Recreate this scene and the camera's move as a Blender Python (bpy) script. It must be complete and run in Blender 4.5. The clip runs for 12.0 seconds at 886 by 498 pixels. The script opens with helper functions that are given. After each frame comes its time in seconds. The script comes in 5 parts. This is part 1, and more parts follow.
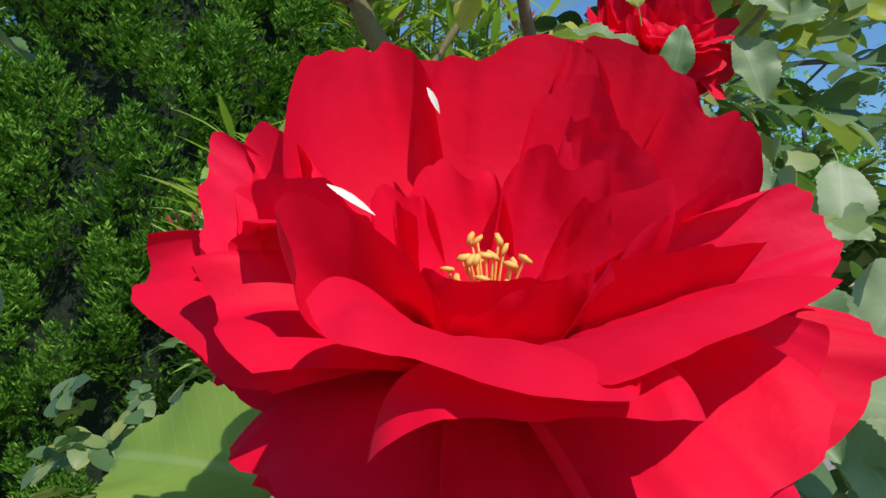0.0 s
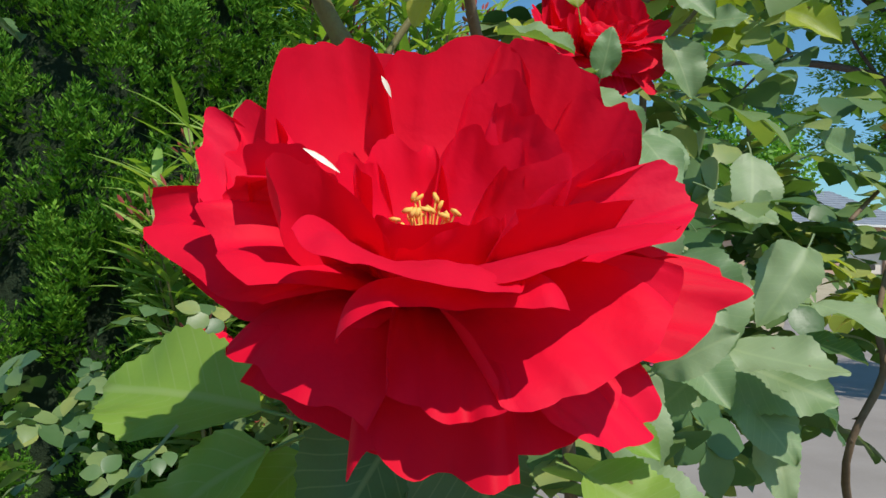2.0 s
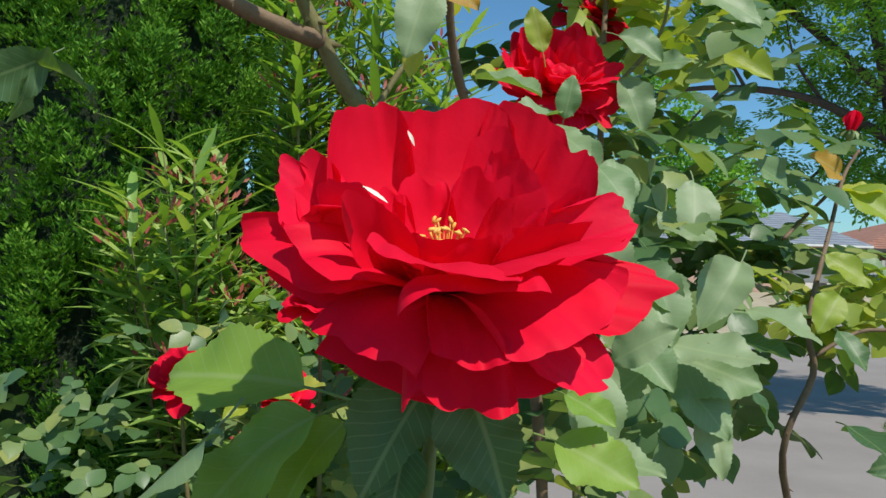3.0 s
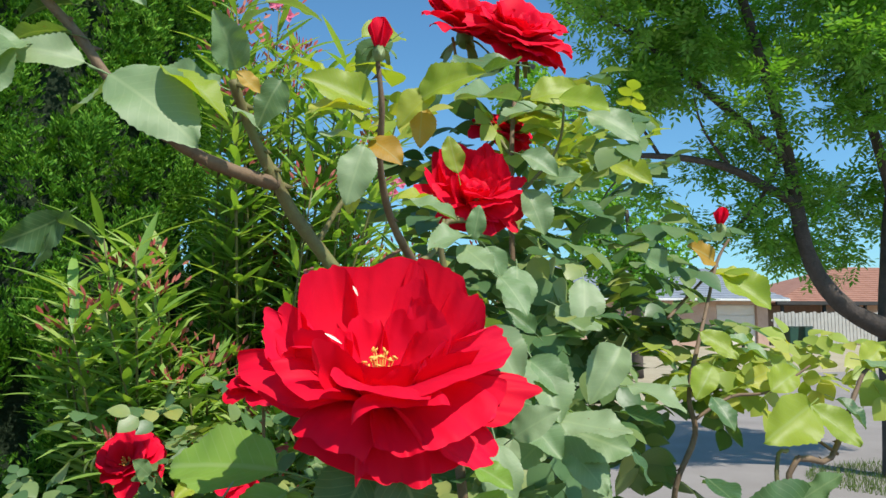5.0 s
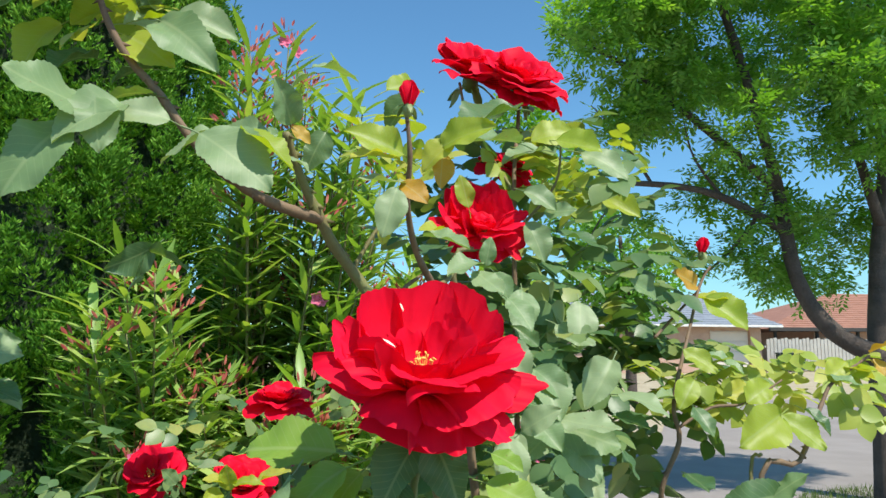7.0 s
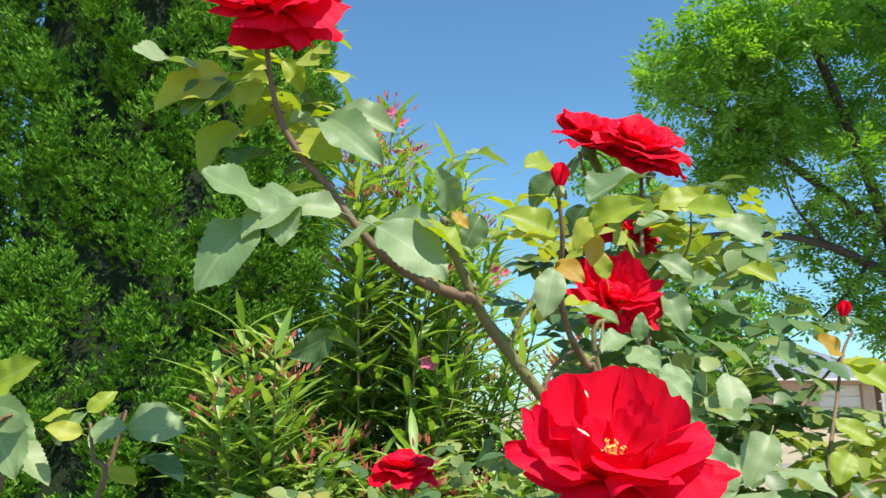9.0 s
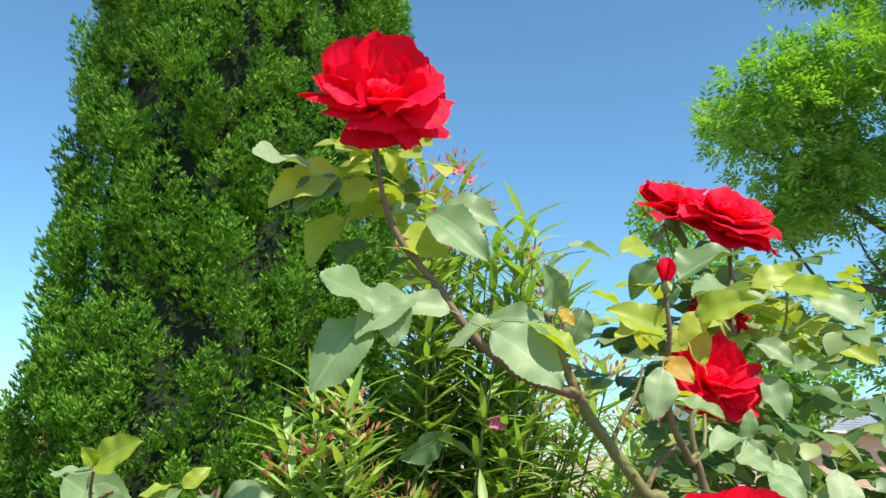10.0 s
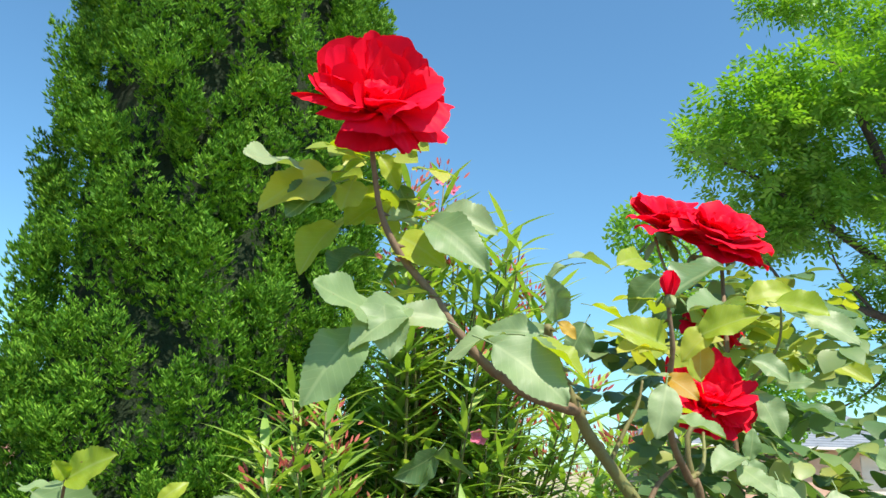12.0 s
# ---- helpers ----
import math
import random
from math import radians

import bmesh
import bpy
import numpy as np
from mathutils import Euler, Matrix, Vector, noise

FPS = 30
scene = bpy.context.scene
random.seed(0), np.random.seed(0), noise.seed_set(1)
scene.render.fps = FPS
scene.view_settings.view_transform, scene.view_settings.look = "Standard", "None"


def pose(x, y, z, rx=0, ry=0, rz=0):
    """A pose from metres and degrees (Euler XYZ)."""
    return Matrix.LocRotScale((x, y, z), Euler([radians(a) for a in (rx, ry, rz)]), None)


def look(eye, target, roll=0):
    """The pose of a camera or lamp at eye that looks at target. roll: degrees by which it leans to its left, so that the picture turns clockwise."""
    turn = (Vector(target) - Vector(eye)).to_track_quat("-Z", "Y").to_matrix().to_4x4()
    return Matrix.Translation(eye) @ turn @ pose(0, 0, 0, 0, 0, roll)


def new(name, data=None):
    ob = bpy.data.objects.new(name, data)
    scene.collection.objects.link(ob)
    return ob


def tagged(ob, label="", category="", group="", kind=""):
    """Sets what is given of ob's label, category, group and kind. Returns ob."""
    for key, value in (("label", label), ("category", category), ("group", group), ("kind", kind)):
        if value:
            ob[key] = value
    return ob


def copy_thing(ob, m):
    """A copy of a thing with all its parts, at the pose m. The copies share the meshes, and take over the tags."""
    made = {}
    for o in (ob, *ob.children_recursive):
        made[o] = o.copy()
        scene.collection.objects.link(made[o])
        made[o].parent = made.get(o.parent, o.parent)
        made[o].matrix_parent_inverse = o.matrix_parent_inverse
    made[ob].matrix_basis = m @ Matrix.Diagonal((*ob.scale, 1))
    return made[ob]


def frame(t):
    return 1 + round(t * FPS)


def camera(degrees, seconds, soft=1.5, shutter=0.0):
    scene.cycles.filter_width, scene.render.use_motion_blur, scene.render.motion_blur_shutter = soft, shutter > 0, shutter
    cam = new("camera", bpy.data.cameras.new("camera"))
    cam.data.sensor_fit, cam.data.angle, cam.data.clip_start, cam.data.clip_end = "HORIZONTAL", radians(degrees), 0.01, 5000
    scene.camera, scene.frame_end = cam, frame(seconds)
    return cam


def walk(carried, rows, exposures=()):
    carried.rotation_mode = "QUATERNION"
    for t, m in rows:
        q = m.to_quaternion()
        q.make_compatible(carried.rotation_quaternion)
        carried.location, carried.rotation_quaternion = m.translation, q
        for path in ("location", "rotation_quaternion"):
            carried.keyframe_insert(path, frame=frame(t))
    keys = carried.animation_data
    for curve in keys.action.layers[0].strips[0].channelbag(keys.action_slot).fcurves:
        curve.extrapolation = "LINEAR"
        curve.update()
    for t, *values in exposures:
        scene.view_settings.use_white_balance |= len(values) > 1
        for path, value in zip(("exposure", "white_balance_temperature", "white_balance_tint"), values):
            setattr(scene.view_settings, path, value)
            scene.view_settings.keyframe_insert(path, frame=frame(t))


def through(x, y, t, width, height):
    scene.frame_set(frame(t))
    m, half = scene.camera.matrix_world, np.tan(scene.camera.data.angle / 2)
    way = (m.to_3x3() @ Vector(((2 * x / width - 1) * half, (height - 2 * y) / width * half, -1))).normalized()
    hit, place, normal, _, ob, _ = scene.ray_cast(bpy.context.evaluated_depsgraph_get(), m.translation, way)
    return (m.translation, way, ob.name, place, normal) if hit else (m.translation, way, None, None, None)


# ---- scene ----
cam = camera(60.6, 12.0)
PATH = [
    (0, (0.036, 0.027, 1.328), (-0.017, 2.026, 1.328), 1.1),
    (0.5, (0.043, 0.029, 1.325), (0.127, 2.027, 1.304), 2.0),
    (1, (0.046, 0.027, 1.321), (0.147, 2.023, 1.273), 1.7),
    (1.5, (0.046, 0.01, 1.32), (0.098, 2.009, 1.287), 1.3),
    (2, (0.038, -0.012, 1.32), (0.113, 1.987, 1.295), 2.1),
    (2.5, (0.032, -0.037, 1.317), (0.167, 1.959, 1.312), 2.2),
    (3, (0.019, -0.079, 1.316), (0.191, 1.914, 1.351), 1.8),
    (3.5, (0.016, -0.106, 1.316), (0.251, 1.878, 1.407), 0.5),
    (3.7, (0.014, -0.118, 1.321), (0.28, 1.861, 1.438), -0.1),
    (5.3, (0.003, -0.219, 1.341), (0.356, 1.738, 1.554), 0.3),
    (5.5, (-0.003, -0.237, 1.341), (0.357, 1.718, 1.56), 0.4),
    (6, (-0.013, -0.272, 1.336), (0.367, 1.676, 1.583), -0.3),
    (6.5, (-0.023, -0.292, 1.33), (0.337, 1.658, 1.595), -0.5),
    (6.7, (-0.025, -0.294, 1.33), (0.338, 1.654, 1.597), -0.1),
    (8.3, (-0.076, -0.281, 1.337), (0.185, 1.674, 1.671), 0.2),
    (8.5, (-0.08, -0.287, 1.34), (0.137, 1.67, 1.69), -0.2),
    (9, (-0.095, -0.304, 1.349), (0.036, 1.648, 1.764), -0.2),
    (9.5, (-0.122, -0.306, 1.372), (-0.072, 1.642, 1.819), 0.9),
    (10, (-0.141, -0.315, 1.394), (-0.153, 1.616, 1.915), 1.2),
    (10.5, (-0.15, -0.311, 1.401), (-0.139, 1.603, 1.981), 1.6),
    (11, (-0.154, -0.306, 1.402), (-0.122, 1.607, 1.985), 1.7),
    (11.5, (-0.148, -0.3, 1.397), (-0.116, 1.615, 1.975), 0.8),
    (12, (-0.158, -0.289, 1.398), (-0.111, 1.633, 1.95), 1.7),
]
walk(cam, [(t, look(eye, target, roll)) for t, eye, target, roll in PATH],
     exposures=[(0, -0.28, 6300, 20), (0.4, -0.28, 6500, 10), (1, -0.28, 6500, 10), (2.5, -0.28, 6500, 10), (3.7, -0.12, 6500, 10), (5.5, 0.12, 6500, 10),
                (8.5, 0.33, 6800, 10), (10, 0.50, 7000, 10), (12, 0.57, 7000, 10)])

# ---- world and sun ----
SUN_TO = Vector((0.33, -0.45, 0.83)).normalized()
world = bpy.data.worlds.new("sky")
scene.world = world
world.use_nodes = True
wn = world.node_tree.nodes
sky = wn.new("ShaderNodeTexSky")
sky.sky_type = "NISHITA"
sky.sun_disc = False
sky.sun_elevation = math.asin(SUN_TO.z)
sky.sun_rotation = math.atan2(SUN_TO.x, SUN_TO.y)
sky.air_density, sky.dust_density, sky.ozone_density = 1.0, 0.5, 1.0
clear = wn.new("ShaderNodeMix")
clear.data_type, clear.blend_type = "RGBA", "MULTIPLY"
clear.inputs[0].default_value = 1.0
clear.inputs[7].default_value = (0.60, 1.00, 1.17, 1)
world.node_tree.links.new(sky.outputs[0], clear.inputs[6])
world.node_tree.links.new(clear.outputs[2], wn["Background"].inputs[0])
wn["Background"].inputs[1].default_value = 0.135
sun = new("sun", bpy.data.lights.new("sun", "SUN"))
sun.data.energy, sun.data.angle, sun.data.color = 5.3, radians(0.55), (1.0, 0.95, 0.87)
sun.matrix_world = look(SUN_TO * 50, (0, 0, 0))


# ---- materials ----
def material(name):
    m = bpy.data.materials.new(name)
    m.use_nodes = True
    return m, m.node_tree.nodes, m.node_tree.links, m.node_tree.nodes["Principled BSDF"]


def ramp(nodes, stops):
    r = nodes.new("ShaderNodeValToRGB")
    e = r.color_ramp.elements
    while len(e) < len(stops):
        e.new(0.5)
    for k, (p, c) in enumerate(stops):
        e[k].position, e[k].color = p, (*c, 1)
    return r


def noise_node(nodes, links, scale, detail=4, rough=0.6, coord="Object"):
    tc = nodes.new("ShaderNodeTexCoord")
    n = nodes.new("ShaderNodeTexNoise")
    n.inputs["Scale"].default_value, n.inputs["Detail"].default_value, n.inputs["Roughness"].default_value = scale, detail, rough
    links.new(tc.outputs[coord], n.inputs["Vector"])
    return n


def bump(nodes, links, height, bsdf, strength, distance):
    b = nodes.new("ShaderNodeBump")
    b.inputs["Strength"].default_value, b.inputs["Distance"].default_value = strength, distance
    links.new(height, b.inputs["Height"])
    links.new(b.outputs[0], bsdf.inputs["Normal"])


def surface(name, stops, scale=8.0, rough=0.7, bump_scale=40.0, strength=0.4, distance=0.002, spec=0.5):
    """An opaque surface: large stains blended with a fine grain."""
    m, nodes, links, b = material(name)
    n1 = noise_node(nodes, links, scale, 5)
    n2 = noise_node(nodes, links, bump_scale, 6, 0.7)
    mix = nodes.new("ShaderNodeMix")
    mix.data_type = "FLOAT"
    mix.inputs[0].default_value = 0.4
    links.new(n1.outputs[0], mix.inputs[2])
    links.new(n2.outputs[0], mix.inputs[3])
    r = ramp(nodes, stops)
    links.new(mix.outputs[0], r.inputs[0])
    links.new(r.outputs[0], b.inputs["Base Color"])
    b.inputs["Roughness"].default_value = rough
    b.inputs["Specular IOR Level"].default_value = spec
    bump(nodes, links, n2.outputs[0], b, strength, distance)
    return m


def foliage(name, stops, rough, through, source="object", vein=0.3, bump_scale=250.0, sheen=0.0, blotch=0.25, glow=(1.0, 1.0, 0.35), spec=0.4, midrib=False, patch=45.0):
    """A thin leaf or petal: gloss above, light coming through; each piece a little different."""
    m, nodes, links, b = material(name)
    if source == "object":
        rnd = nodes.new("ShaderNodeObjectInfo").outputs["Random"]
    else:
        rnd = nodes.new("ShaderNodeNewGeometry").outputs["Random Per Island"]
    n1 = noise_node(nodes, links, patch, 4)
    add = nodes.new("ShaderNodeMix")
    add.data_type = "FLOAT"
    add.inputs[0].default_value = blotch
    links.new(rnd, add.inputs[2])
    links.new(n1.outputs[0], add.inputs[3])
    r = ramp(nodes, stops)
    links.new(add.outputs[0], r.inputs[0])
    colour = r.outputs[0]
    if midrib:
        # paler midrib and side veins, and a few brown specks
        tc = nodes.new("ShaderNodeTexCoord")
        sep = nodes.new("ShaderNodeSeparateXYZ")
        links.new(tc.outputs["Object"], sep.inputs[0])
        ab = nodes.new("ShaderNodeMath")
        ab.operation = "ABSOLUTE"
        links.new(sep.outputs["X"], ab.inputs[0])
        rib = ramp(nodes, [(0.0, (1, 1, 1)), (0.016, (0.7, 0.7, 0.7)), (0.026, (0, 0, 0))])
        links.new(ab.outputs[0], rib.inputs[0])
        slant = nodes.new("ShaderNodeMath")
        slant.operation = "MULTIPLY_ADD"
        slant.inputs[1].default_value = -0.75
        links.new(ab.outputs[0], slant.inputs[0])
        links.new(sep.outputs["Y"], slant.inputs[2])
        saw = nodes.new("ShaderNodeMath")
        saw.operation = "PINGPONG"
        saw.inputs[1].default_value = 0.05
        links.new(slant.outputs[0], saw.inputs[0])
        side_vein = ramp(nodes, [(0.0, (0.6, 0.6, 0.6)), (0.008, (0, 0, 0))])
        links.new(saw.outputs[0], side_vein.inputs[0])
        veins = nodes.new("ShaderNodeMath")
        veins.operation = "MAXIMUM"
        links.new(rib.outputs[0], veins.inputs[0])
        links.new(side_vein.outputs[0], veins.inputs[1])
        soft = nodes.new("ShaderNodeMath")
        soft.operation = "MULTIPLY"
        soft.inputs[1].default_value = 0.3
        links.new(veins.outputs[0], soft.inputs[0])
        mixv = nodes.new("ShaderNodeMix")
        mixv.data_type = "RGBA"
        links.new(soft.outputs[0], mixv.inputs[0])
        links.new(colour, mixv.inputs[6])
        mixv.inputs[7].default_value = (0.42, 0.50, 0.26, 1)
        spots = noise_node(nodes, links, 7, 2)
        sr = ramp(nodes, [(0.72, (0, 0, 0)), (0.76, (0.7, 0.7, 0.7))])
        links.new(spots.outputs[0], sr.inputs[0])
        mixs = nodes.new("ShaderNodeMix")
        mixs.data_type = "RGBA"
        links.new(sr.outputs[0], mixs.inputs[0])
        links.new(mixv.outputs[2], mixs.inputs[6])
        mixs.inputs[7].default_value = (0.20, 0.09, 0.04, 1)
        colour = mixs.outputs[2]
    links.new(colour, b.inputs["Base Color"])
    b.inputs["Roughness"].default_value = rough
    b.inputs["Sheen Weight"].default_value = sheen
    b.inputs["Sheen Roughness"].default_value = 0.35
    b.inputs["Sheen Tint"].default_value = (1.0, 0.10, 0.40, 1)
    b.inputs["Specular IOR Level"].default_value = spec
    n2 = noise_node(nodes, links, bump_scale, 3)
    bump(nodes, links, n2.outputs[0], b, vein, 0.0006)
    tr = nodes.new("ShaderNodeBsdfTranslucent")
    tint = nodes.new("ShaderNodeMix")
    tint.data_type, tint.blend_type = "RGBA", "MULTIPLY"
    tint.inputs[0].default_value = 1.0
    links.new(colour, tint.inputs[6])
    tint.inputs[7].default_value = (*glow, 1)
    links.new(tint.outputs[2], tr.inputs["Color"])
    mx = nodes.new("ShaderNodeMixShader")
    mx.inputs[0].default_value = through
    links.new(b.outputs[0], mx.inputs[1])
    links.new(tr.outputs[0], mx.inputs[2])
    links.new(mx.outputs[0], nodes["Material Output"].inputs[0])
    return m


RED = foliage("red_petal", [(0.0, (0.74, 0.004, 0.022)), (0.5, (0.83, 0.006, 0.038)), (1.0, (0.90, 0.009, 0.060))],
              0.58, 0.30, vein=0.55, bump_scale=150, blotch=0.5, glow=(1.0, 0.6, 0.4), spec=0.12, sheen=0.06)
LEAF = foliage("rose_leaf", [(0.0, (0.055, 0.125, 0.046)), (0.6, (0.100, 0.185, 0.070)), (1.0, (0.160, 0.240, 0.098))],
               0.36, 0.28, vein=0.2, glow=(1.6, 1.7, 0.3), midrib=True)
YOUNG = foliage("young_leaf", [(0.0, (0.260, 0.370, 0.035)), (0.6, (0.390, 0.460, 0.055)), (1.0, (0.540, 0.500, 0.100))],
                0.42, 0.42, vein=0.2, glow=(1.4, 1.4, 0.2), midrib=True)
PALE = foliage("pale_leaf", [(0.0, (0.160, 0.265, 0.110)), (0.5, (0.235, 0.330, 0.160)), (1.0, (0.320, 0.390, 0.215))],
               0.44, 0.28, vein=0.2, glow=(1.3, 1.5, 0.3), midrib=True, spec=0.4)
# lit copy of the leaf: light shining through is put into its brighter yellow-green
LIT_LEAF = foliage("lit_leaf", [(0.0, (0.190, 0.330, 0.045)), (0.6, (0.250, 0.390, 0.065)), (1.0, (0.320, 0.430, 0.090))],
                0.48, 0.32, vein=0.2, glow=(1.2, 1.3, 0.3), midrib=True)
AUTUMN = foliage("yellow_leaf", [(0.0, (0.450, 0.230, 0.015)), (1.0, (0.600, 0.380, 0.060))], 0.5, 0.4, vein=0.2, midrib=True)
FILL = foliage("bush_leaf", [(0.0, (0.055, 0.125, 0.044)), (0.45, (0.115, 0.205, 0.078)), (0.75, (0.230, 0.305, 0.110)), (1.0, (0.42, 0.42, 0.10))],
               0.40, 0.28, source="island", glow=(1.5, 1.6, 0.4))
FILL_YOUNG = foliage("bush_young_leaf", [(0.0, (0.24, 0.35, 0.06)), (0.6, (0.39, 0.46, 0.09)), (1.0, (0.54, 0.51, 0.13))],
                     0.42, 0.40, source="island", glow=(1.4, 1.4, 0.3))
OLEANDER = foliage("oleander_leaf", [(0.0, (0.130, 0.245, 0.045)), (0.6, (0.270, 0.420, 0.090)), (1.0, (0.490, 0.570, 0.190))],
                   0.40, 0.32, source="island", glow=(1.4, 1.5, 0.4))
SEED = foliage("oleander_bud", [(0.0, (0.30, 0.045, 0.040)), (0.6, (0.50, 0.10, 0.085)), (1.0, (0.55, 0.22, 0.15))], 0.6, 0.2, source="island")
PINK = foliage("pink_petal", [(0.0, (0.75, 0.10, 0.24)), (1.0, (0.85, 0.22, 0.36))], 0.6, 0.3, source="island", glow=(1, 0.6, 0.7))
CYPRESS = foliage("cypress_spray", [(0.15, (0.022, 0.085, 0.008)), (0.48, (0.080, 0.230, 0.018)), (0.70, (0.220, 0.430, 0.045)), (1.0, (0.38, 0.46, 0.10))],
                  0.6, 0.18, source="island", blotch=0.6, patch=7.0, spec=0.15, glow=(1.2, 1.3, 0.3))
ASH = foliage("tree_leaf", [(0.0, (0.075, 0.215, 0.030)), (0.6, (0.180, 0.390, 0.060)), (1.0, (0.340, 0.530, 0.110))],
              0.5, 0.42, source="island", blotch=0.4, patch=3.0, glow=(1.4, 1.4, 0.3))
CREAM_PETAL = surface("cream_petal_edge", [(0.3, (0.72, 0.66, 0.50)), (0.7, (0.85, 0.80, 0.68))], 300, 0.6, 700, 0.2, 0.0003)
STAMEN = surface("stamen_yellow", [(0.3, (0.75, 0.36, 0.03)), (0.7, (0.9, 0.62, 0.16))], 400, 0.7, 900, 0.3, 0.0003)
SEPAL = foliage("sepal_green", [(0.0, (0.12, 0.22, 0.06)), (1.0, (0.30, 0.36, 0.16))], 0.5, 0.2)
CANE = surface("green_cane", [(0.3, (0.10, 0.075, 0.03)), (0.5, (0.17, 0.15, 0.05)), (0.7, (0.17, 0.21, 0.06))], 25, 0.6, 300, 0.5, 0.001)
STEM = surface("green_stem", [(0.3, (0.07, 0.12, 0.03)), (0.7, (0.13, 0.19, 0.05))], 30, 0.5, 300, 0.3, 0.0006)
BARK = surface("brown_cane", [(0.3, (0.10, 0.06, 0.035)), (0.7, (0.24, 0.16, 0.09))], 40, 0.75, 260, 0.6, 0.001)
TRUNK = surface("tree_bark", [(0.3, (0.045, 0.035, 0.028)), (0.7, (0.13, 0.10, 0.08))], 6, 0.9, 40, 0.9, 0.02)
# near-black green: the shade in the crown's gaps is put into this colour
CORE = surface("cypress_inner_shade", [(0.3, (0.006, 0.018, 0.004)), (0.7, (0.016, 0.036, 0.008))], 6, 0.9, 30, 0.8, 0.02)
SOIL = surface("garden_soil", [(0.3, (0.07, 0.05, 0.035)), (0.7, (0.20, 0.15, 0.10))], 3, 0.95, 40, 0.8, 0.02)
ASPHALT = surface("asphalt", [(0.3, (0.215, 0.190, 0.170)), (0.7, (0.31, 0.28, 0.255))], 1.2, 0.9, 120, 0.5, 0.004, 0.3)
VERGE = surface("dry_verge", [(0.3, (0.30, 0.24, 0.15)), (0.7, (0.46, 0.40, 0.27))], 1.5, 0.95, 30, 0.6, 0.02)
BRICKW = surface("salmon_brick", [(0.3, (0.44, 0.27, 0.20)), (0.7, (0.58, 0.40, 0.31))], 3, 0.85, 30, 0.5, 0.01)
CREAM = surface("cream_door", [(0.3, (0.62, 0.55, 0.48)), (0.7, (0.72, 0.66, 0.60))], 2, 0.6, 60, 0.1, 0.002)
GREYTILE = surface("grey_roof_tile", [(0.3, (0.16, 0.18, 0.21)), (0.7, (0.27, 0.30, 0.34))], 2, 0.7, 30, 0.5, 0.01)
REDTILE = surface("terracotta_tile", [(0.3, (0.23, 0.10, 0.06)), (0.7, (0.38, 0.19, 0.13))], 2, 0.8, 30, 0.5, 0.01)
WHITE = surface("white_paint", [(0.3, (0.62, 0.61, 0.58)), (0.7, (0.78, 0.77, 0.74))], 3, 0.6, 50, 0.2, 0.002)
# palings greyed down: the roof's shade on them is put into the colour
FENCE = surface("shaded_paling", [(0.3, (0.36, 0.34, 0.30)), (0.7, (0.52, 0.50, 0.45))], 3, 0.8, 50, 0.4, 0.004)
GREENBIN = surface("bin_plastic", [(0.3, (0.012, 0.05, 0.035)), (0.7, (0.02, 0.08, 0.05))], 4, 0.5, 60, 0.1, 0.001)
DARK = surface("dark_opening", [(0.3, (0.03, 0.028, 0.026)), (0.7, (0.06, 0.055, 0.05))], 3, 0.8, 40, 0.2, 0.002)
GRASS = foliage("lawn_blade", [(0.0, (0.06, 0.13, 0.02)), (1.0, (0.20, 0.26, 0.06))], 0.6, 0.25, source="island")


# ---- building helpers ----
def empty(name, place=(0, 0, 0)):
    ob = new(name)
    ob.empty_display_size = 0.05
    ob.location = place
    return ob


def raw(name, verts, faces, mat, parent=None, label="", smooth=True):
    me = bpy.data.meshes.new(name)
    me.from_pydata([tuple(v) for v in verts], [], faces)
    me.materials.append(mat)
    if smooth:
        me.polygons.foreach_set("use_smooth", [True] * len(me.polygons))
    ob = new(name, me)
    ob.parent = parent
    return tagged(ob, label)


def part(name, bm, mat, parent=None, label="", smooth=False):
    me = bpy.data.meshes.new(name)
    bm.to_mesh(me)
    bm.free()
    me.materials.append(mat)
    if smooth:
        me.polygons.foreach_set("use_smooth", [True] * len(me.polygons))
    ob = new(name, me)
    ob.parent = parent
    return tagged(ob, label)


def box(bm, x0, x1, y0, y1, z0, z1, bevel=0.0, m=None):
    r = bmesh.ops.create_cube(bm, size=1)
    bmesh.ops.transform(bm, matrix=Matrix.LocRotScale(((x0 + x1) / 2, (y0 + y1) / 2, (z0 + z1) / 2), None, (x1 - x0, y1 - y0, z1 - z0)), verts=r["verts"])
    if bevel:
        ed = list({e for v in r["verts"] for e in v.link_edges})
        bmesh.ops.bevel(bm, geom=ed, offset=bevel, segments=2, affect="EDGES")
    if m:
        bmesh.ops.transform(bm, matrix=m, verts=bm.verts)
    return bm


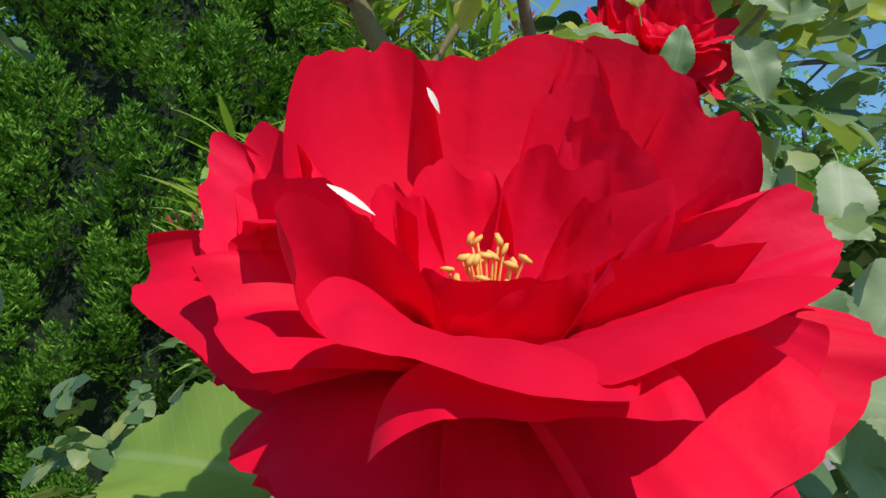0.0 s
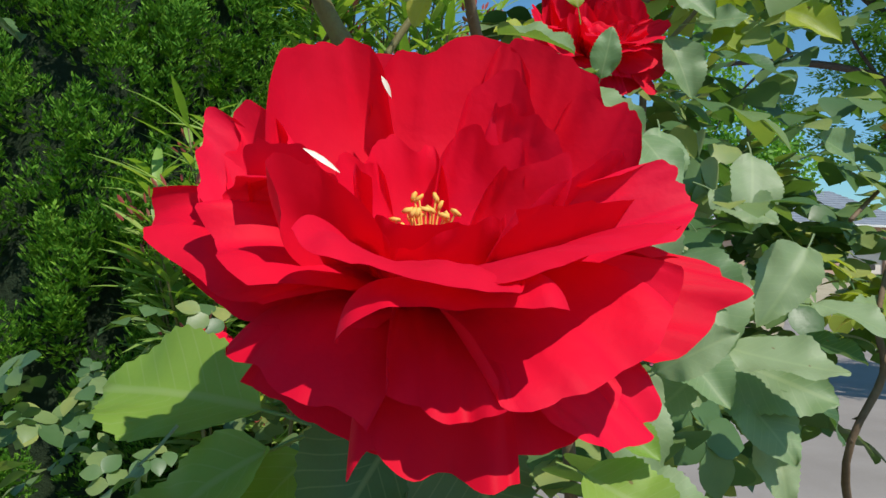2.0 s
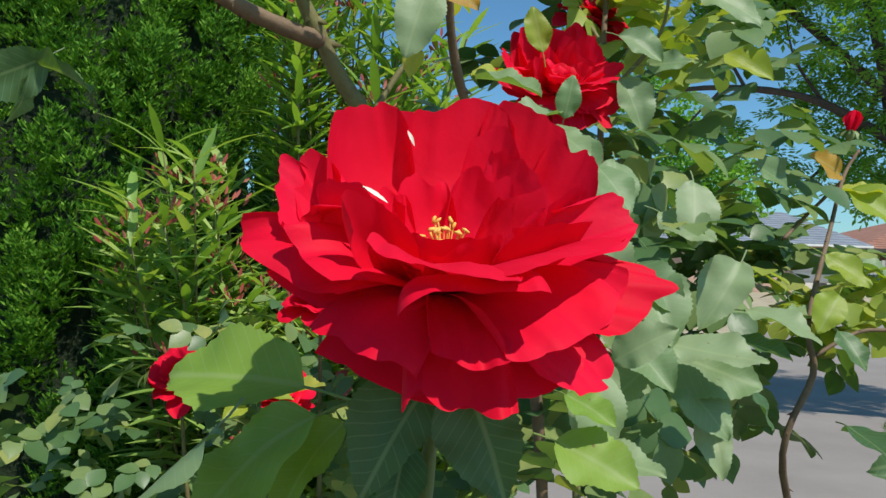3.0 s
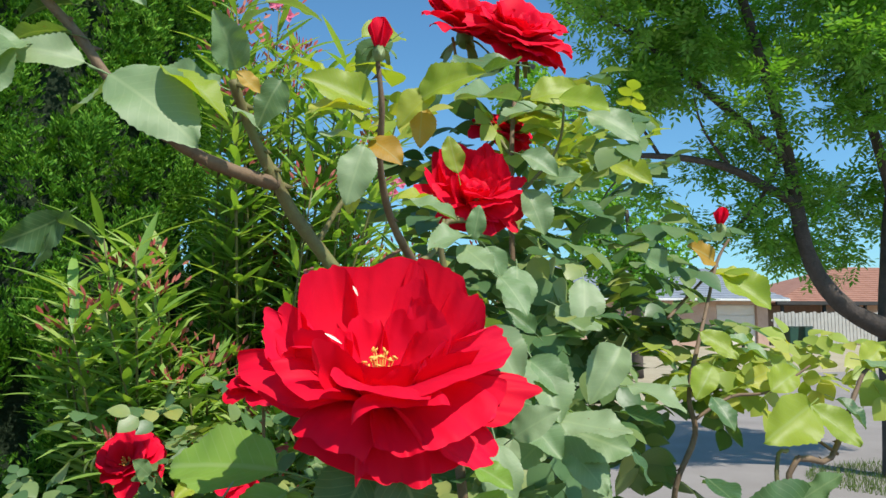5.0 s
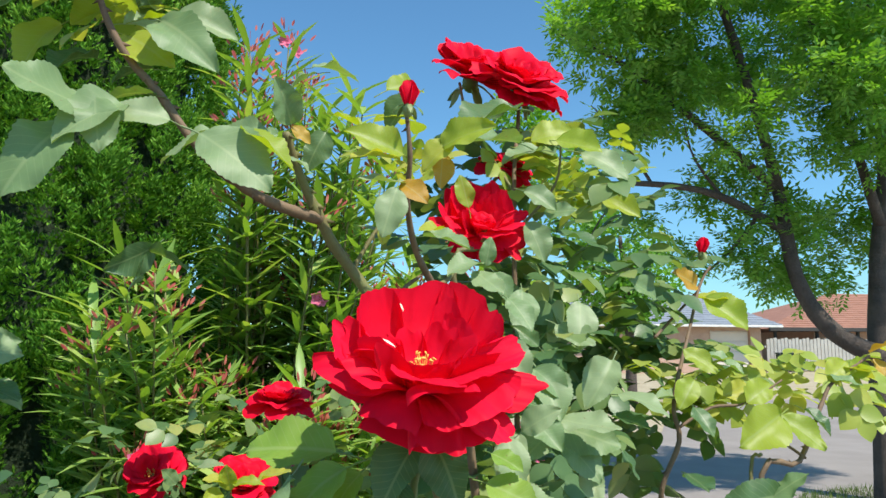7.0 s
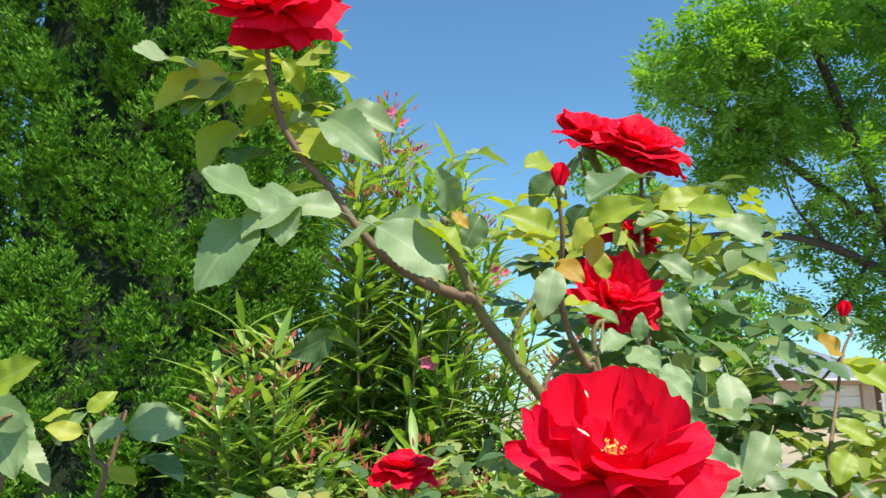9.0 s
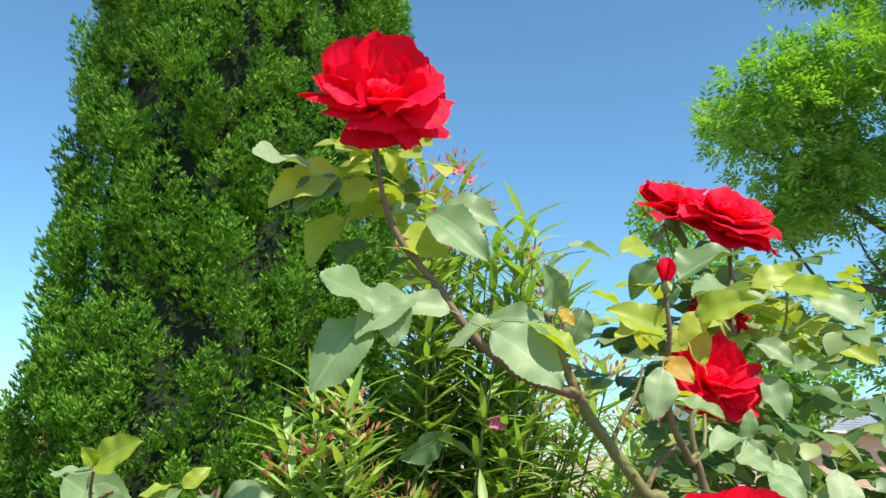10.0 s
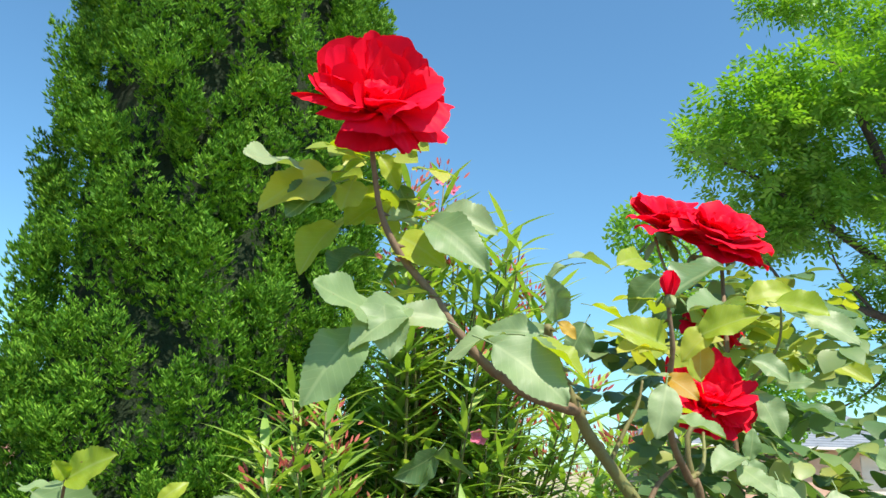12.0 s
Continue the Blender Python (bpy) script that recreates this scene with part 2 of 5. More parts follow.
def tube(points, radii, sides=8, knobs=0.0, seed=0):
    """A tapered, slightly uneven tube along points."""
    rng = random.Random(seed)
    pts = [Vector(p) for p in points]
    fine, rad = [], []
    for a in range(len(pts) - 1):
        p0, p1, p2, p3 = pts[max(a - 1, 0)], pts[a], pts[a + 1], pts[min(a + 2, len(pts) - 1)]
        n = 5
        for k in range(n + (a == len(pts) - 2)):
            f = k / n
            fine.append(0.5 * (2 * p1 + (p2 - p0) * f + (2 * p0 - 5 * p1 + 4 * p2 - p3) * f * f + (3 * p1 - p0 - 3 * p2 + p3) * f ** 3))
            rad.append((radii[a] * (1 - f) + radii[a + 1] * f) * (1 + knobs * rng.uniform(-1, 1)))
    verts, faces = [], []
    ref = Vector((0.3, 1, 0.2))
    for k, p in enumerate(fine):
        d = (fine[min(k + 1, len(fine) - 1)] - fine[max(k - 1, 0)]).normalized()
        u = d.cross(ref).normalized()
        w = d.cross(u)
        for q in range(sides):
            a = 2 * math.pi * q / sides
            verts.append(p + (u * math.cos(a) + w * math.sin(a)) * rad[k])
        if k:
            o = (k - 1) * sides
            for q in range(sides):
                faces.append((o + q, o + (q + 1) % sides, o + sides + (q + 1) % sides, o + sides + q))
    faces.append(tuple(range(len(verts) - sides, len(verts))))
    faces.append(tuple(reversed(range(sides))))
    return verts, faces


# ---- rose petals and blooms ----
def petal_grid(length, width, t0, t1, curl, wave, rng, nu=13, nv=15, point=0.06, cup=0.35, twist=0.0):
    """A petal in its own frame: grows along +z, opens towards -y."""
    ph = [rng.uniform(0, 6.28) for _ in range(4)]
    cut = rng.uniform(-0.5, 0.5)
    far = Vector((rng.uniform(-50, 50), rng.uniform(-50, 50), rng.uniform(-50, 50)))
    spine = [(0.0, 0.0, radians(t0))]
    steps = 60
    for k in range(steps):
        v = (k + 0.5) / steps
        th = radians(t0 + (t1 - t0) * v ** 0.8 + curl * max(0, v - 0.76) ** 1.2 / 0.24 ** 1.2)
        r, h, _ = spine[-1]
        spine.append((r + math.sin(th) * length / steps, h + math.cos(th) * length / steps, th))
    verts, faces = [], []
    for j in range(nv):
        for i in range(nu):
            u = 2 * i / (nu - 1) - 1
            tip = 1 - 0.30 * abs(u) ** 3.2 + point * math.exp(-(u - 0.1 * cut) ** 2 / 0.03) - 0.05 * math.exp(-(u - cut) ** 2 / 0.015)
            tip += 0.035 * noise.noise(far + Vector((3.5 * u, 0, 0))) + 0.014 * noise.noise(far + Vector((11 * u, 5, 0)))
            v = (j / (nv - 1)) * tip
            f = min(max(v, 0) * steps, steps - 0.001)
            a = int(f)
            r = spine[a][0] * (1 - f + a) + spine[a + 1][0] * (f - a)
            h = spine[a][1] * (1 - f + a) + spine[a + 1][1] * (f - a)
            th = spine[a][2]
            w = width * 0.5 * (0.22 + 0.78 * min(1, v / 0.62) ** 0.8) * (1 - 0.10 * max(0, v - 0.75) / 0.25)
            x = u * w
            lift = cup * w * u * u * (1 - 0.55 * v)
            ru = wave * length * v * v * (math.sin(3.1 * u + ph[0]) * 0.6 + math.sin(6.3 * u + ph[1] + 2 * v) * 0.4 * v + math.sin(11 * u + ph[2]) * 0.12 * v)
            ru -= 0.10 * length * abs(u) ** 3 * max(0, v - 0.5) * 2
            ru += length * 0.10 * v * noise.noise(far + Vector((1.6 * u, 2.2 * v, 3))) + length * 0.022 * noise.noise(far + Vector((5 * u, 3 * v, 9)))
            n = (-math.cos(th), math.sin(th))
            off = lift + ru
            rr, hh = r + n[0] * off, h + n[1] * off
            verts.append((x * (1 - 0.06 * u * u) + twist * v * w, -rr, hh))
    for j in range(nv - 1):
        for i in range(nu - 1):
            o = j * nu + i
            faces.append((o, o + 1, o + nu + 1, o + nu))
    return verts, faces


def axis_frame(axis, spin=0.0):
    """A frame whose z follows axis and whose -y looks to the front."""
    z = Vector(axis).normalized()
    x = Vector((0, 1, 0)).cross(z)
    x = -x if x.length > 0.02 else Vector((1, 0, 0))
    x.normalize()
    if x.x < 0:
        x = -x
    y = z.cross(x)
    m = Matrix((x, y, z)).transposed().to_4x4()
    return m @ Matrix.Rotation(radians(spin), 4, "Z")


def stamen(head, p, draw, size, rng):
    """A thin filament that leans out to p and carries an anther."""
    b = Vector((p.x * draw, p.y * draw, p.z - size * 0.16))
    verts, faces = tube([b, (b + p) / 2 + Vector((0, 0, 0.001)), p], [size * 0.0045] * 3, 4)
    bb = bmesh.new()
    bmesh.ops.create_icosphere(bb, subdivisions=1, radius=size * 0.017)
    rot = Euler((rng.uniform(0, 3), rng.uniform(0, 3), 0)).to_matrix().to_4x4()
    bmesh.ops.transform(bb, matrix=Matrix.Translation(p) @ rot @ Matrix.Diagonal((1.7, 0.8, 0.6, 1)), verts=bb.verts)
    o = len(verts)
    verts += [q.co.copy() for q in bb.verts]
    faces += [tuple(q.index + o for q in fc.verts) for fc in bb.faces]
    bb.free()
    return raw("stamen", verts, faces, STAMEN, head, "golden yellow stamen")


def bloom(bush, place, axis, petals, seed, fine=False, stamens=True, spin=0.0):
    """One open flower: receptacle with petals, stamens and sepals. petals: (side angle from the front, length, width, base angle, rim angle, curl)."""
    rng = random.Random(seed)
    m = Matrix.Translation(place) @ axis_frame(axis, spin)
    size = max(p[1] for p in petals)
    bm = bmesh.new()
    bmesh.ops.create_uvsphere(bm, u_segments=14, v_segments=9, radius=size * 0.13)
    bmesh.ops.transform(bm, matrix=Matrix.Translation((0, 0, -size * 0.10)) @ Matrix.Diagonal((1, 1, 1.25, 1)), verts=bm.verts)
    head = part("rose_bloom", bm, SEPAL, bush, "open red rose flower", True)
    head.matrix_basis = m
    nu, nv = (21, 23) if fine else (13, 14)
    for phi, length, width, t0, t1, curl in petals:
        v, f = petal_grid(length, width, t0, t1, curl, 0.085, rng, nu, nv, point=rng.uniform(0.0, 0.09), cup=rng.uniform(0.2, 0.42), twist=rng.uniform(-0.12, 0.12))
        ob = raw("petal", v, f, RED, head)
        ob.matrix_basis = Matrix.Rotation(radians(phi), 4, "Z") @ Matrix.Translation((0, -size * 0.05, rng.uniform(-0.02, 0.02) * size - 0.05 * size * (t1 / 100)))
    if stamens:
        for k in range(22):
            a, r = rng.uniform(0, 6.28), size * 0.15 * math.sqrt(rng.random())
            stamen(head, Vector((r * math.cos(a), r * math.sin(a), size * rng.uniform(0.10, 0.19))), 0.4, size, rng)
    for k in range(5):
        v, f = petal_grid(size * 0.55, size * 0.16, 95, 150, 30, 0.05, rng, 5, 8, point=0.5, cup=0.2)
        ob = raw("sepal", v, f, SEPAL, head, "narrow green sepal")
        ob.matrix_basis = Matrix.Rotation(radians(72 * k + 20), 4, "Z") @ Matrix.Translation((0, 0, -size * 0.12))
    return head


FOOT, AXIS = Vector((0, 0.008, -0.024)), Vector((0.02, -0.45, 0.89)).normalized()
petal_rng = random.Random(64)


def petal(head, left, mid, right, bulge, lip, point, wave, nu=33, nv=26):
    """One petal of the large flower, from its foot to a rim through three places (mm from the stamens). bulge: how far it arches up
    along the flower's axis (below 0: it is cupped), lip: how far its rim rolls out (mm), point: its tip, wave: its ruffles."""
    rng = petal_rng
    l, m, r = (Vector(p) / 1000 + Vector((rng.gauss(0, 1), rng.gauss(0, 1), rng.gauss(0, 1))) * head["loose"] for p in (left, mid, right))
    chord, rise = (l + r) / 2, m - (l + r) / 2
    out = m - FOOT
    out -= AXIS * out.dot(AXIS)
    out.normalize()
    around = AXIS.cross(out)
    span = (m - FOOT).length
    far = Vector((rng.uniform(-50, 50), rng.uniform(-50, 50), rng.uniform(-50, 50)))
    ph = [rng.uniform(0, 6.28) for _ in range(3)]
    nick = rng.uniform(-0.6, 0.6)
    verts, faces = [], []
    for j in range(nv):
        for i in range(nu):
            u, v = 2 * i / (nu - 1) - 1, j / (nv - 1)
            rim = chord + (r - l) * (0.5 * math.sin(1.45 * u) / math.sin(1.45)) + rise * (1 - abs(u) ** 2.7)
            foot = FOOT + out * 0.004 + around * (0.005 * u if (r - l).dot(around) > 0 else -0.005 * u)
            grow = 1 + 0.7 * point * math.exp(-u * u / 0.03) - 0.03 * math.exp(-(u - nick) ** 2 / 0.006)
            grow += 0.035 * noise.noise(far + Vector((2.6 * u, 0, 0))) + 0.012 * noise.noise(far + Vector((8 * u, 5, 0)))
            rim = foot + (rim - foot) * grow
            bend = foot.lerp(m, 0.55) + (rim - m) * (1.08 if bulge < 0 else 0.85) + AXIS * bulge * span + (out * 0.25 * span if bulge < 0 else Vector())
            p = foot * (1 - v) ** 2 + bend * 2 * v * (1 - v) + rim * v * v
            roll = max(0, v - 0.72) / 0.28
            p += (out * 0.7 - AXIS * 0.5) * 1.9 * lip / 1000 * roll * roll * (0.6 + 0.8 * noise.noise(far + Vector((2 * u, 9, 1))))
            n = (AXIS + out * 0.6).normalized()
            ruffle = 0.8 * wave * v ** 3 * (0.6 * math.sin(3.4 * u + ph[0]) + 0.4 * math.sin(6.7 * u + ph[1]) * v + 0.05 * math.sin(15 * u + ph[2]) * v * v)
            crease = 0.05 * v * noise.noise(far + Vector((2.2 * u, 2.4 * v, 3))) + 0.018 * noise.noise(far + Vector((6 * u, 3.5 * v, 9))) + 0.006 * math.sin(34 * u + 9 * v + ph[0]) * v * (1 - v)
            verts.append(p + n * span * (ruffle + crease))
    for j in range(nv - 1):
        for i in range(nu - 1):
            o = j * nu + i
            faces.append((o, o + 1, o + nu + 1, o + nu))
    return raw("petal", verts, faces, RED, head)


def rings(size, seed, open_=1.0, rows=((4, 0.45, 0.55, 8, 22), (5, 0.62, 0.75, 20, 44), (6, 0.80, 0.95, 36, 66), (6, 0.95, 1.0, 56, 88), (6, 1.05, 0.95, 78, 112))):
    """A full flower's petals, ring by ring."""
    rng = random.Random(seed)
    out = []
    for k, (n, ln, wd, a, b) in enumerate(rows):
        for q in range(n):
            out.append((360 / n * q + k * 31 + rng.uniform(-12, 12), size * ln * rng.uniform(0.92, 1.08), size * wd * rng.uniform(0.9, 1.1),
                        a * open_ + rng.uniform(-6, 6), b * open_ + rng.uniform(-8, 8), rng.uniform(8, 60)))
    return out


def rose_bud(bush, place, axis, size):
    m = Matrix.Translation(place) @ axis_frame(axis)
    rng = random.Random(int(size * 1e5))
    head = empty("rose_bud", (0, 0, 0))
    head.parent, head.matrix_basis = bush, m
    for k in range(4):
        v, f = petal_grid(size, size * 0.80, 30 - 4 * k, -17 - 3 * k, 4, 0.02, rng, 9, 12, point=0.16, cup=0.8)
        ob = raw("petal", v, f, RED, head)
        ob.matrix_basis = Matrix.Rotation(radians(90 * k + 25), 4, "Z")
    bm = bmesh.new()
    bmesh.ops.create_uvsphere(bm, u_segments=12, v_segments=8, radius=size * 0.2)
    bmesh.ops.transform(bm, matrix=Matrix.Translation((0, 0, -size * 0.08)) @ Matrix.Diagonal((1, 1, 1.3, 1)), verts=bm.verts)
    part("hip", bm, SEPAL, head, "", True)
    for k in range(5):
        v, f = petal_grid(size * rng.uniform(0.6, 0.9), size * 0.2, 60, 165, 20, 0.05, rng, 5, 8, point=0.5, cup=0.2)
        ob = raw("sepal", v, f, SEPAL, head, "pale folded-back sepal")
        ob.matrix_basis = Matrix.Rotation(radians(72 * k), 4, "Z") @ Matrix.Translation((0, 0, size * 0.05))
    return head


# ---- rose leaves ----
def leaf_mesh(name, mat, seed, ns=15, half=3):
    """A toothed oval leaf, one unit long, growing along +y, face up (+z)."""
    rng = random.Random(seed)
    droop, fold, sway = rng.uniform(-0.42, 0.10), rng.uniform(0.10, 0.50), rng.uniform(-0.10, 0.10)
    wide = rng.uniform(0.33, 0.40)
    ph = rng.uniform(0, 6)
    verts, faces = [], []
    nu = 2 * half + 1
    rows = 2 * ns
    for j in range(rows + 1):
        v = j / rows
        w = wide * (math.sin(math.pi * min(v ** 0.92, 1)) ** 0.66 * (1.06 - 0.22 * v ** 4) if 0 < v < 1 else 0.015)
        w *= 1.0 if j % 2 or j in (0, rows) else 0.945
        for i in range(nu):
            u = (i - half) / half
            z = fold * abs(u) * w + droop * v * v + 0.035 * math.sin(8 * v + 3 * u + ph) * abs(u) + 0.03 * math.sin(14 * v + ph + u) * u * u + 0.012 * math.sin(22 * v) * abs(u)
            verts.append((u * w + sway * math.sin(3 * v), v + (0.012 if abs(i - half) == half and j % 2 else 0), z))
    for j in range(rows):
        for i in range(nu - 1):
            o = j * nu + i
            faces.append((o, o + 1, o + nu + 1, o + nu))
    o = len(verts)
    for y, z, r in ((-0.30, -0.05, 0.014), (-0.12, -0.01, 0.012), (0.02, 0.0, 0.010)):
        verts += [(-r, y, z), (r, y, z), (0, y, z - 1.6 * r)]
    for k in (0, 3):
        for q in range(3):
            faces.append((o + k + q, o + k + (q + 1) % 3, o + k + 3 + (q + 1) % 3, o + k + 3 + q))
    me = bpy.data.meshes.new(name)
    me.from_pydata(verts, [], faces)
    me.materials.append(mat)
    me.polygons.foreach_set("use_smooth", [True] * len(me.polygons))
    return me


LEAVES = {}
for key, mat in (("green", LEAF), ("young", YOUNG), ("pale", PALE), ("fresh", LIT_LEAF), ("yellow", AUTUMN)):
    LEAVES[key] = [leaf_mesh("leaf", mat, 31 * k + len(key)) for k in range(9)]
leaf_rng = random.Random(5)


def leaf(bush, base, tip, tone="green", face=(0, -0.35, 1), wide=0.88):
    """A single leaf from its base to its tip; face: the way its upper side looks."""
    base, tip = Vector(base), Vector(tip)
    y = (tip - base)
    size = y.length
    y.normalize()
    z = Vector(face).normalized()
    x = y.cross(z)
    x.normalize()
    z = x.cross(y)
    ob = new("leaf", leaf_rng.choice(LEAVES[tone]))
    ob.parent = bush
    m = Matrix((x * wide, y, z)).transposed() * size
    ob.matrix_basis = Matrix.Translation(base) @ m.to_4x4()
    return ob


def cane(bush, points, r0, r1, mat=None, name="cane", label=""):
    n = len(points)
    v, f = tube(points, [r0 + (r1 - r0) * k / (n - 1) for k in range(n)], 9, 0.09, n)
    r = random.Random(n + len(v))
    for k in range(len(v) // 9 - 1):
        p = v[9 * k + r.randrange(9)]
        if p[2] < 1.0 or r.random() < 0.35:
            continue
        c = sum((Vector(q) for q in v[9 * k:9 * k + 9]), Vector()) / 9
        out = (Vector(p) - c).normalized()
        d = Vector((0, 0, -0.5)) + out
        s = max(r0, r1) * 0.28
        side = out.cross(Vector((0.2, 0.3, 1))).normalized()
        o = len(v)
        v += [Vector(p) - side * s - out * s, Vector(p) + side * s - out * s, Vector(p) + Vector((0, 0, 2.4 * s)) - out * s, Vector(p) + d.normalized() * s * 3.4]
        f += [(o, o + 1, o + 3), (o + 1, o + 2, o + 3), (o + 2, o, o + 3)]
    return raw(name, v, f, mat or CANE, bush, label)


# ---- ground, road, verge ----
def sheet(name, corners, z, mat, label, cuts=1):
    verts = [(x, y, z) for x, y in corners]
    ob = raw(name, verts, [tuple(range(len(verts)))], mat, None, label, False)
    return tagged(ob, "", "", "", "structure")


sheet("ground", [(-900, -900), (900, -900), (900, 900), (-900, 900)], -0.02, VERGE, "pale dry earth and grass reaching the horizon")
sheet("garden_bed", [(-6, -4), (0.74, -4), (0.78, 2.7), (-6, 3.8)], 0.0, SOIL, "brown garden soil under the rose bushes")
raw("verge", [(-60, 24, -0.016), (90, 24, -0.016), (90, 33.5, 0.34), (-60, 33.5, 0.34), (90, 900, 0.5), (-60, 900, 0.5)], [(0, 1, 2, 3), (3, 2, 4, 5)], VERGE, None,
    "pale dry verge rising towards the houses", False)
tagged(bpy.data.objects["verge"], "", "", "", "structure")
sheet("road", [(0.76, -4), (60, -4), (60, 32), (18.6, 21.4), (9.7, 19), (6.1, 12.2), (2.6, 7.4), (-8, 6.4), (-8, 4.2), (0.80, 2.75)], -0.012, ASPHALT, "sunlit pale grey asphalt street")


# ---- houses ----
def prism_roof(name, x0, x1, y0, y1, z0, z1, hip, mat, parent, label):
    ym = (y0 + y1) / 2
    v = [(x0, y0, z0), (x1, y0, z0), (x1, y1, z0), (x0, y1, z0), (x0 + hip, ym, z1), (x1 - hip, ym, z1)]
    f = [(0, 1, 5, 4), (1, 2, 5), (2, 3, 4, 5), (3, 0, 4), (3, 2, 1, 0)]
    ob = raw(name, v, f, mat, parent, label, False)
    return ob


def tile_courses(parent, x0, x1, y0, y1, z0, z1, hip, mat, n=14):
    """Overlapping courses of roof tile on the slope that faces the street."""
    ym = (y0 + y1) / 2
    for k in range(n):
        f0, f1 = k / n, (k + 1) / n
        bm = bmesh.new()
        a = [bm.verts.new(p) for p in (
            (x0 + hip * f0, y0 + (ym - y0) * f0, z0 + (z1 - z0) * f0 + 0.07), (x1 - hip * f0, y0 + (ym - y0) * f0, z0 + (z1 - z0) * f0 + 0.07),
            (x1 - hip * f1, y0 + (ym - y0) * f1, z0 + (z1 - z0) * f1 + 0.03), (x0 + hip * f1, y0 + (ym - y0) * f1, z0 + (z1 - z0) * f1 + 0.03),
            (x0 + hip * f0, y0 + (ym - y0) * f0, z0 + (z1 - z0) * f0), (x1 - hip * f0, y0 + (ym - y0) * f0, z0 + (z1 - z0) * f0))]
        bm.faces.new(a[:4])
        bm.faces.new((a[4], a[5], a[1], a[0]))
        part("tile_course", bm, mat, parent)


grey_house = empty("house", (-1.35, 0, 0.35))
tagged(grey_house, "single-storey salmon brick house with grey tiled roof and garage", "house")
bm = bmesh.new()
box(bm, 13.0, 21.9, 35.9, 44, 0, 2.35)
box(bm, 24.2, 24.8, 35.9, 44, 0, 2.35)
box(bm, 21.9, 24.2, 35.9, 44, 2.15, 2.35)
box(bm, 21.9, 24.2, 43.5, 44, 0, 2.15)
part("wall", bm, BRICKW, grey_house)
door = part("garage_door", box(bmesh.new(), 21.92, 24.18, 36.1, 36.16, 0, 2.14), CREAM, grey_house, "cream panelled garage door")
for k in range(4):
    part("door_panel", box(bmesh.new(), 22.0, 24.1, 36.05, 36.098, 0.06 + 0.52 * k, 0.52 + 0.52 * k, 0.01), CREAM, door)
prism_roof("roof", 12.3, 25.6, 35.2, 45, 2.4, 4.3, 2.0, GREYTILE, grey_house, "grey concrete tile roof")
tile_courses(grey_house, 12.3, 25.6, 35.2, 45, 2.4, 4.3, 2.0, GREYTILE)
part("gutter", box(bmesh.new(), 12.3, 25.6, 35.1, 35.2, 2.3, 2.42, 0.02), WHITE, grey_house, "pale gutter")

red_house = empty("house", (-4.2, 0, 0.35))
tagged(red_house, "low brick house with terracotta tiled roof", "house")
bm = bmesh.new()
box(bm, 33.0, 50, 39, 48, 0, 2.3)
part("wall", bm, BRICKW, red_house)
prism_roof("roof", 29.5, 51, 38, 49, 2.35, 4.8, 8.0, REDTILE, red_house, "terracotta tile roof")
tile_courses(red_house, 29.5, 51, 38, 49, 2.35, 4.8, 8.0, REDTILE, 18)
part("fascia", box(bmesh.new(), 29.5, 51, 37.86, 38.0, 2.2, 2.42, 0.02), DARK, red_house, "dark brown fascia board")
for k in range(3):
    part("post", box(bmesh.new(), 30.0 + 2.6 * k, 30.15 + 2.6 * k, 38.2, 38.35, 0, 2.35, 0.01), DARK, red_house)

left_house = empty("house", (0, 0, 0))
tagged(left_house, "far brick house with brown tiled roof", "house")
part("wall", box(bmesh.new(), -26, -15.6, 26, 34, 0, 1.3), BRICKW, left_house)
prism_roof("roof", -26.6, -15.1, 25.4, 34.6, 1.3, 2.5, 3.0, REDTILE, left_house, "brown tile roof")

fence = empty("fence", (-0.7, 0, 0.35))
tagged(fence, "white timber paling fence between the houses", "fence")
for k in range(30):
    part("paling", box(bmesh.new(), 25.5 + 0.22 * k, 25.70 + 0.22 * k, 37.5, 37.53, 0.05, 1.75 + 0.04 * (k % 3), 0.01), FENCE, fence)
part("rail", box(bmesh.new(), 25.4, 32.2, 37.535, 37.6, 1.3, 1.4), FENCE, fence)


def wheelie_bin():
    b = empty("wheelie_bin")
    bm = bmesh.new()
    box(bm, -0.28, 0.28, -0.33, 0.33, 0.1, 0.95, 0.03)
    for v in bm.verts:
        s = 0.78 + 0.22 * v.co.z / 0.95
        v.co.x *= s
        v.co.y *= s
    part("body", bm, GREENBIN, b)
    bm = bmesh.new()
    box(bm, -0.31, 0.31, -0.36, 0.38, 0.955, 1.03, 0.03)
    part("lid", bm, GREENBIN, b)
    for x in (-0.27, 0.27):
        bm = bmesh.new()
        bmesh.ops.create_cone(bm, cap_ends=True, segments=18, radius1=0.12, radius2=0.12, depth=0.06,
                              matrix=Matrix.Translation((x, 0.28, 0.12)) @ Matrix.Rotation(radians(90), 4, "Y"))
        part("wheel", bm, DARK, b)
    return tagged(b, "dark green plastic wheelie bin beside the garage", "bin", "bins by the garage")


one = wheelie_bin()
one.matrix_basis = pose(25.25, 36.7, 0.345)
copy_thing(one, pose(26.15, 36.8, 0.345, 0, 0, 8))


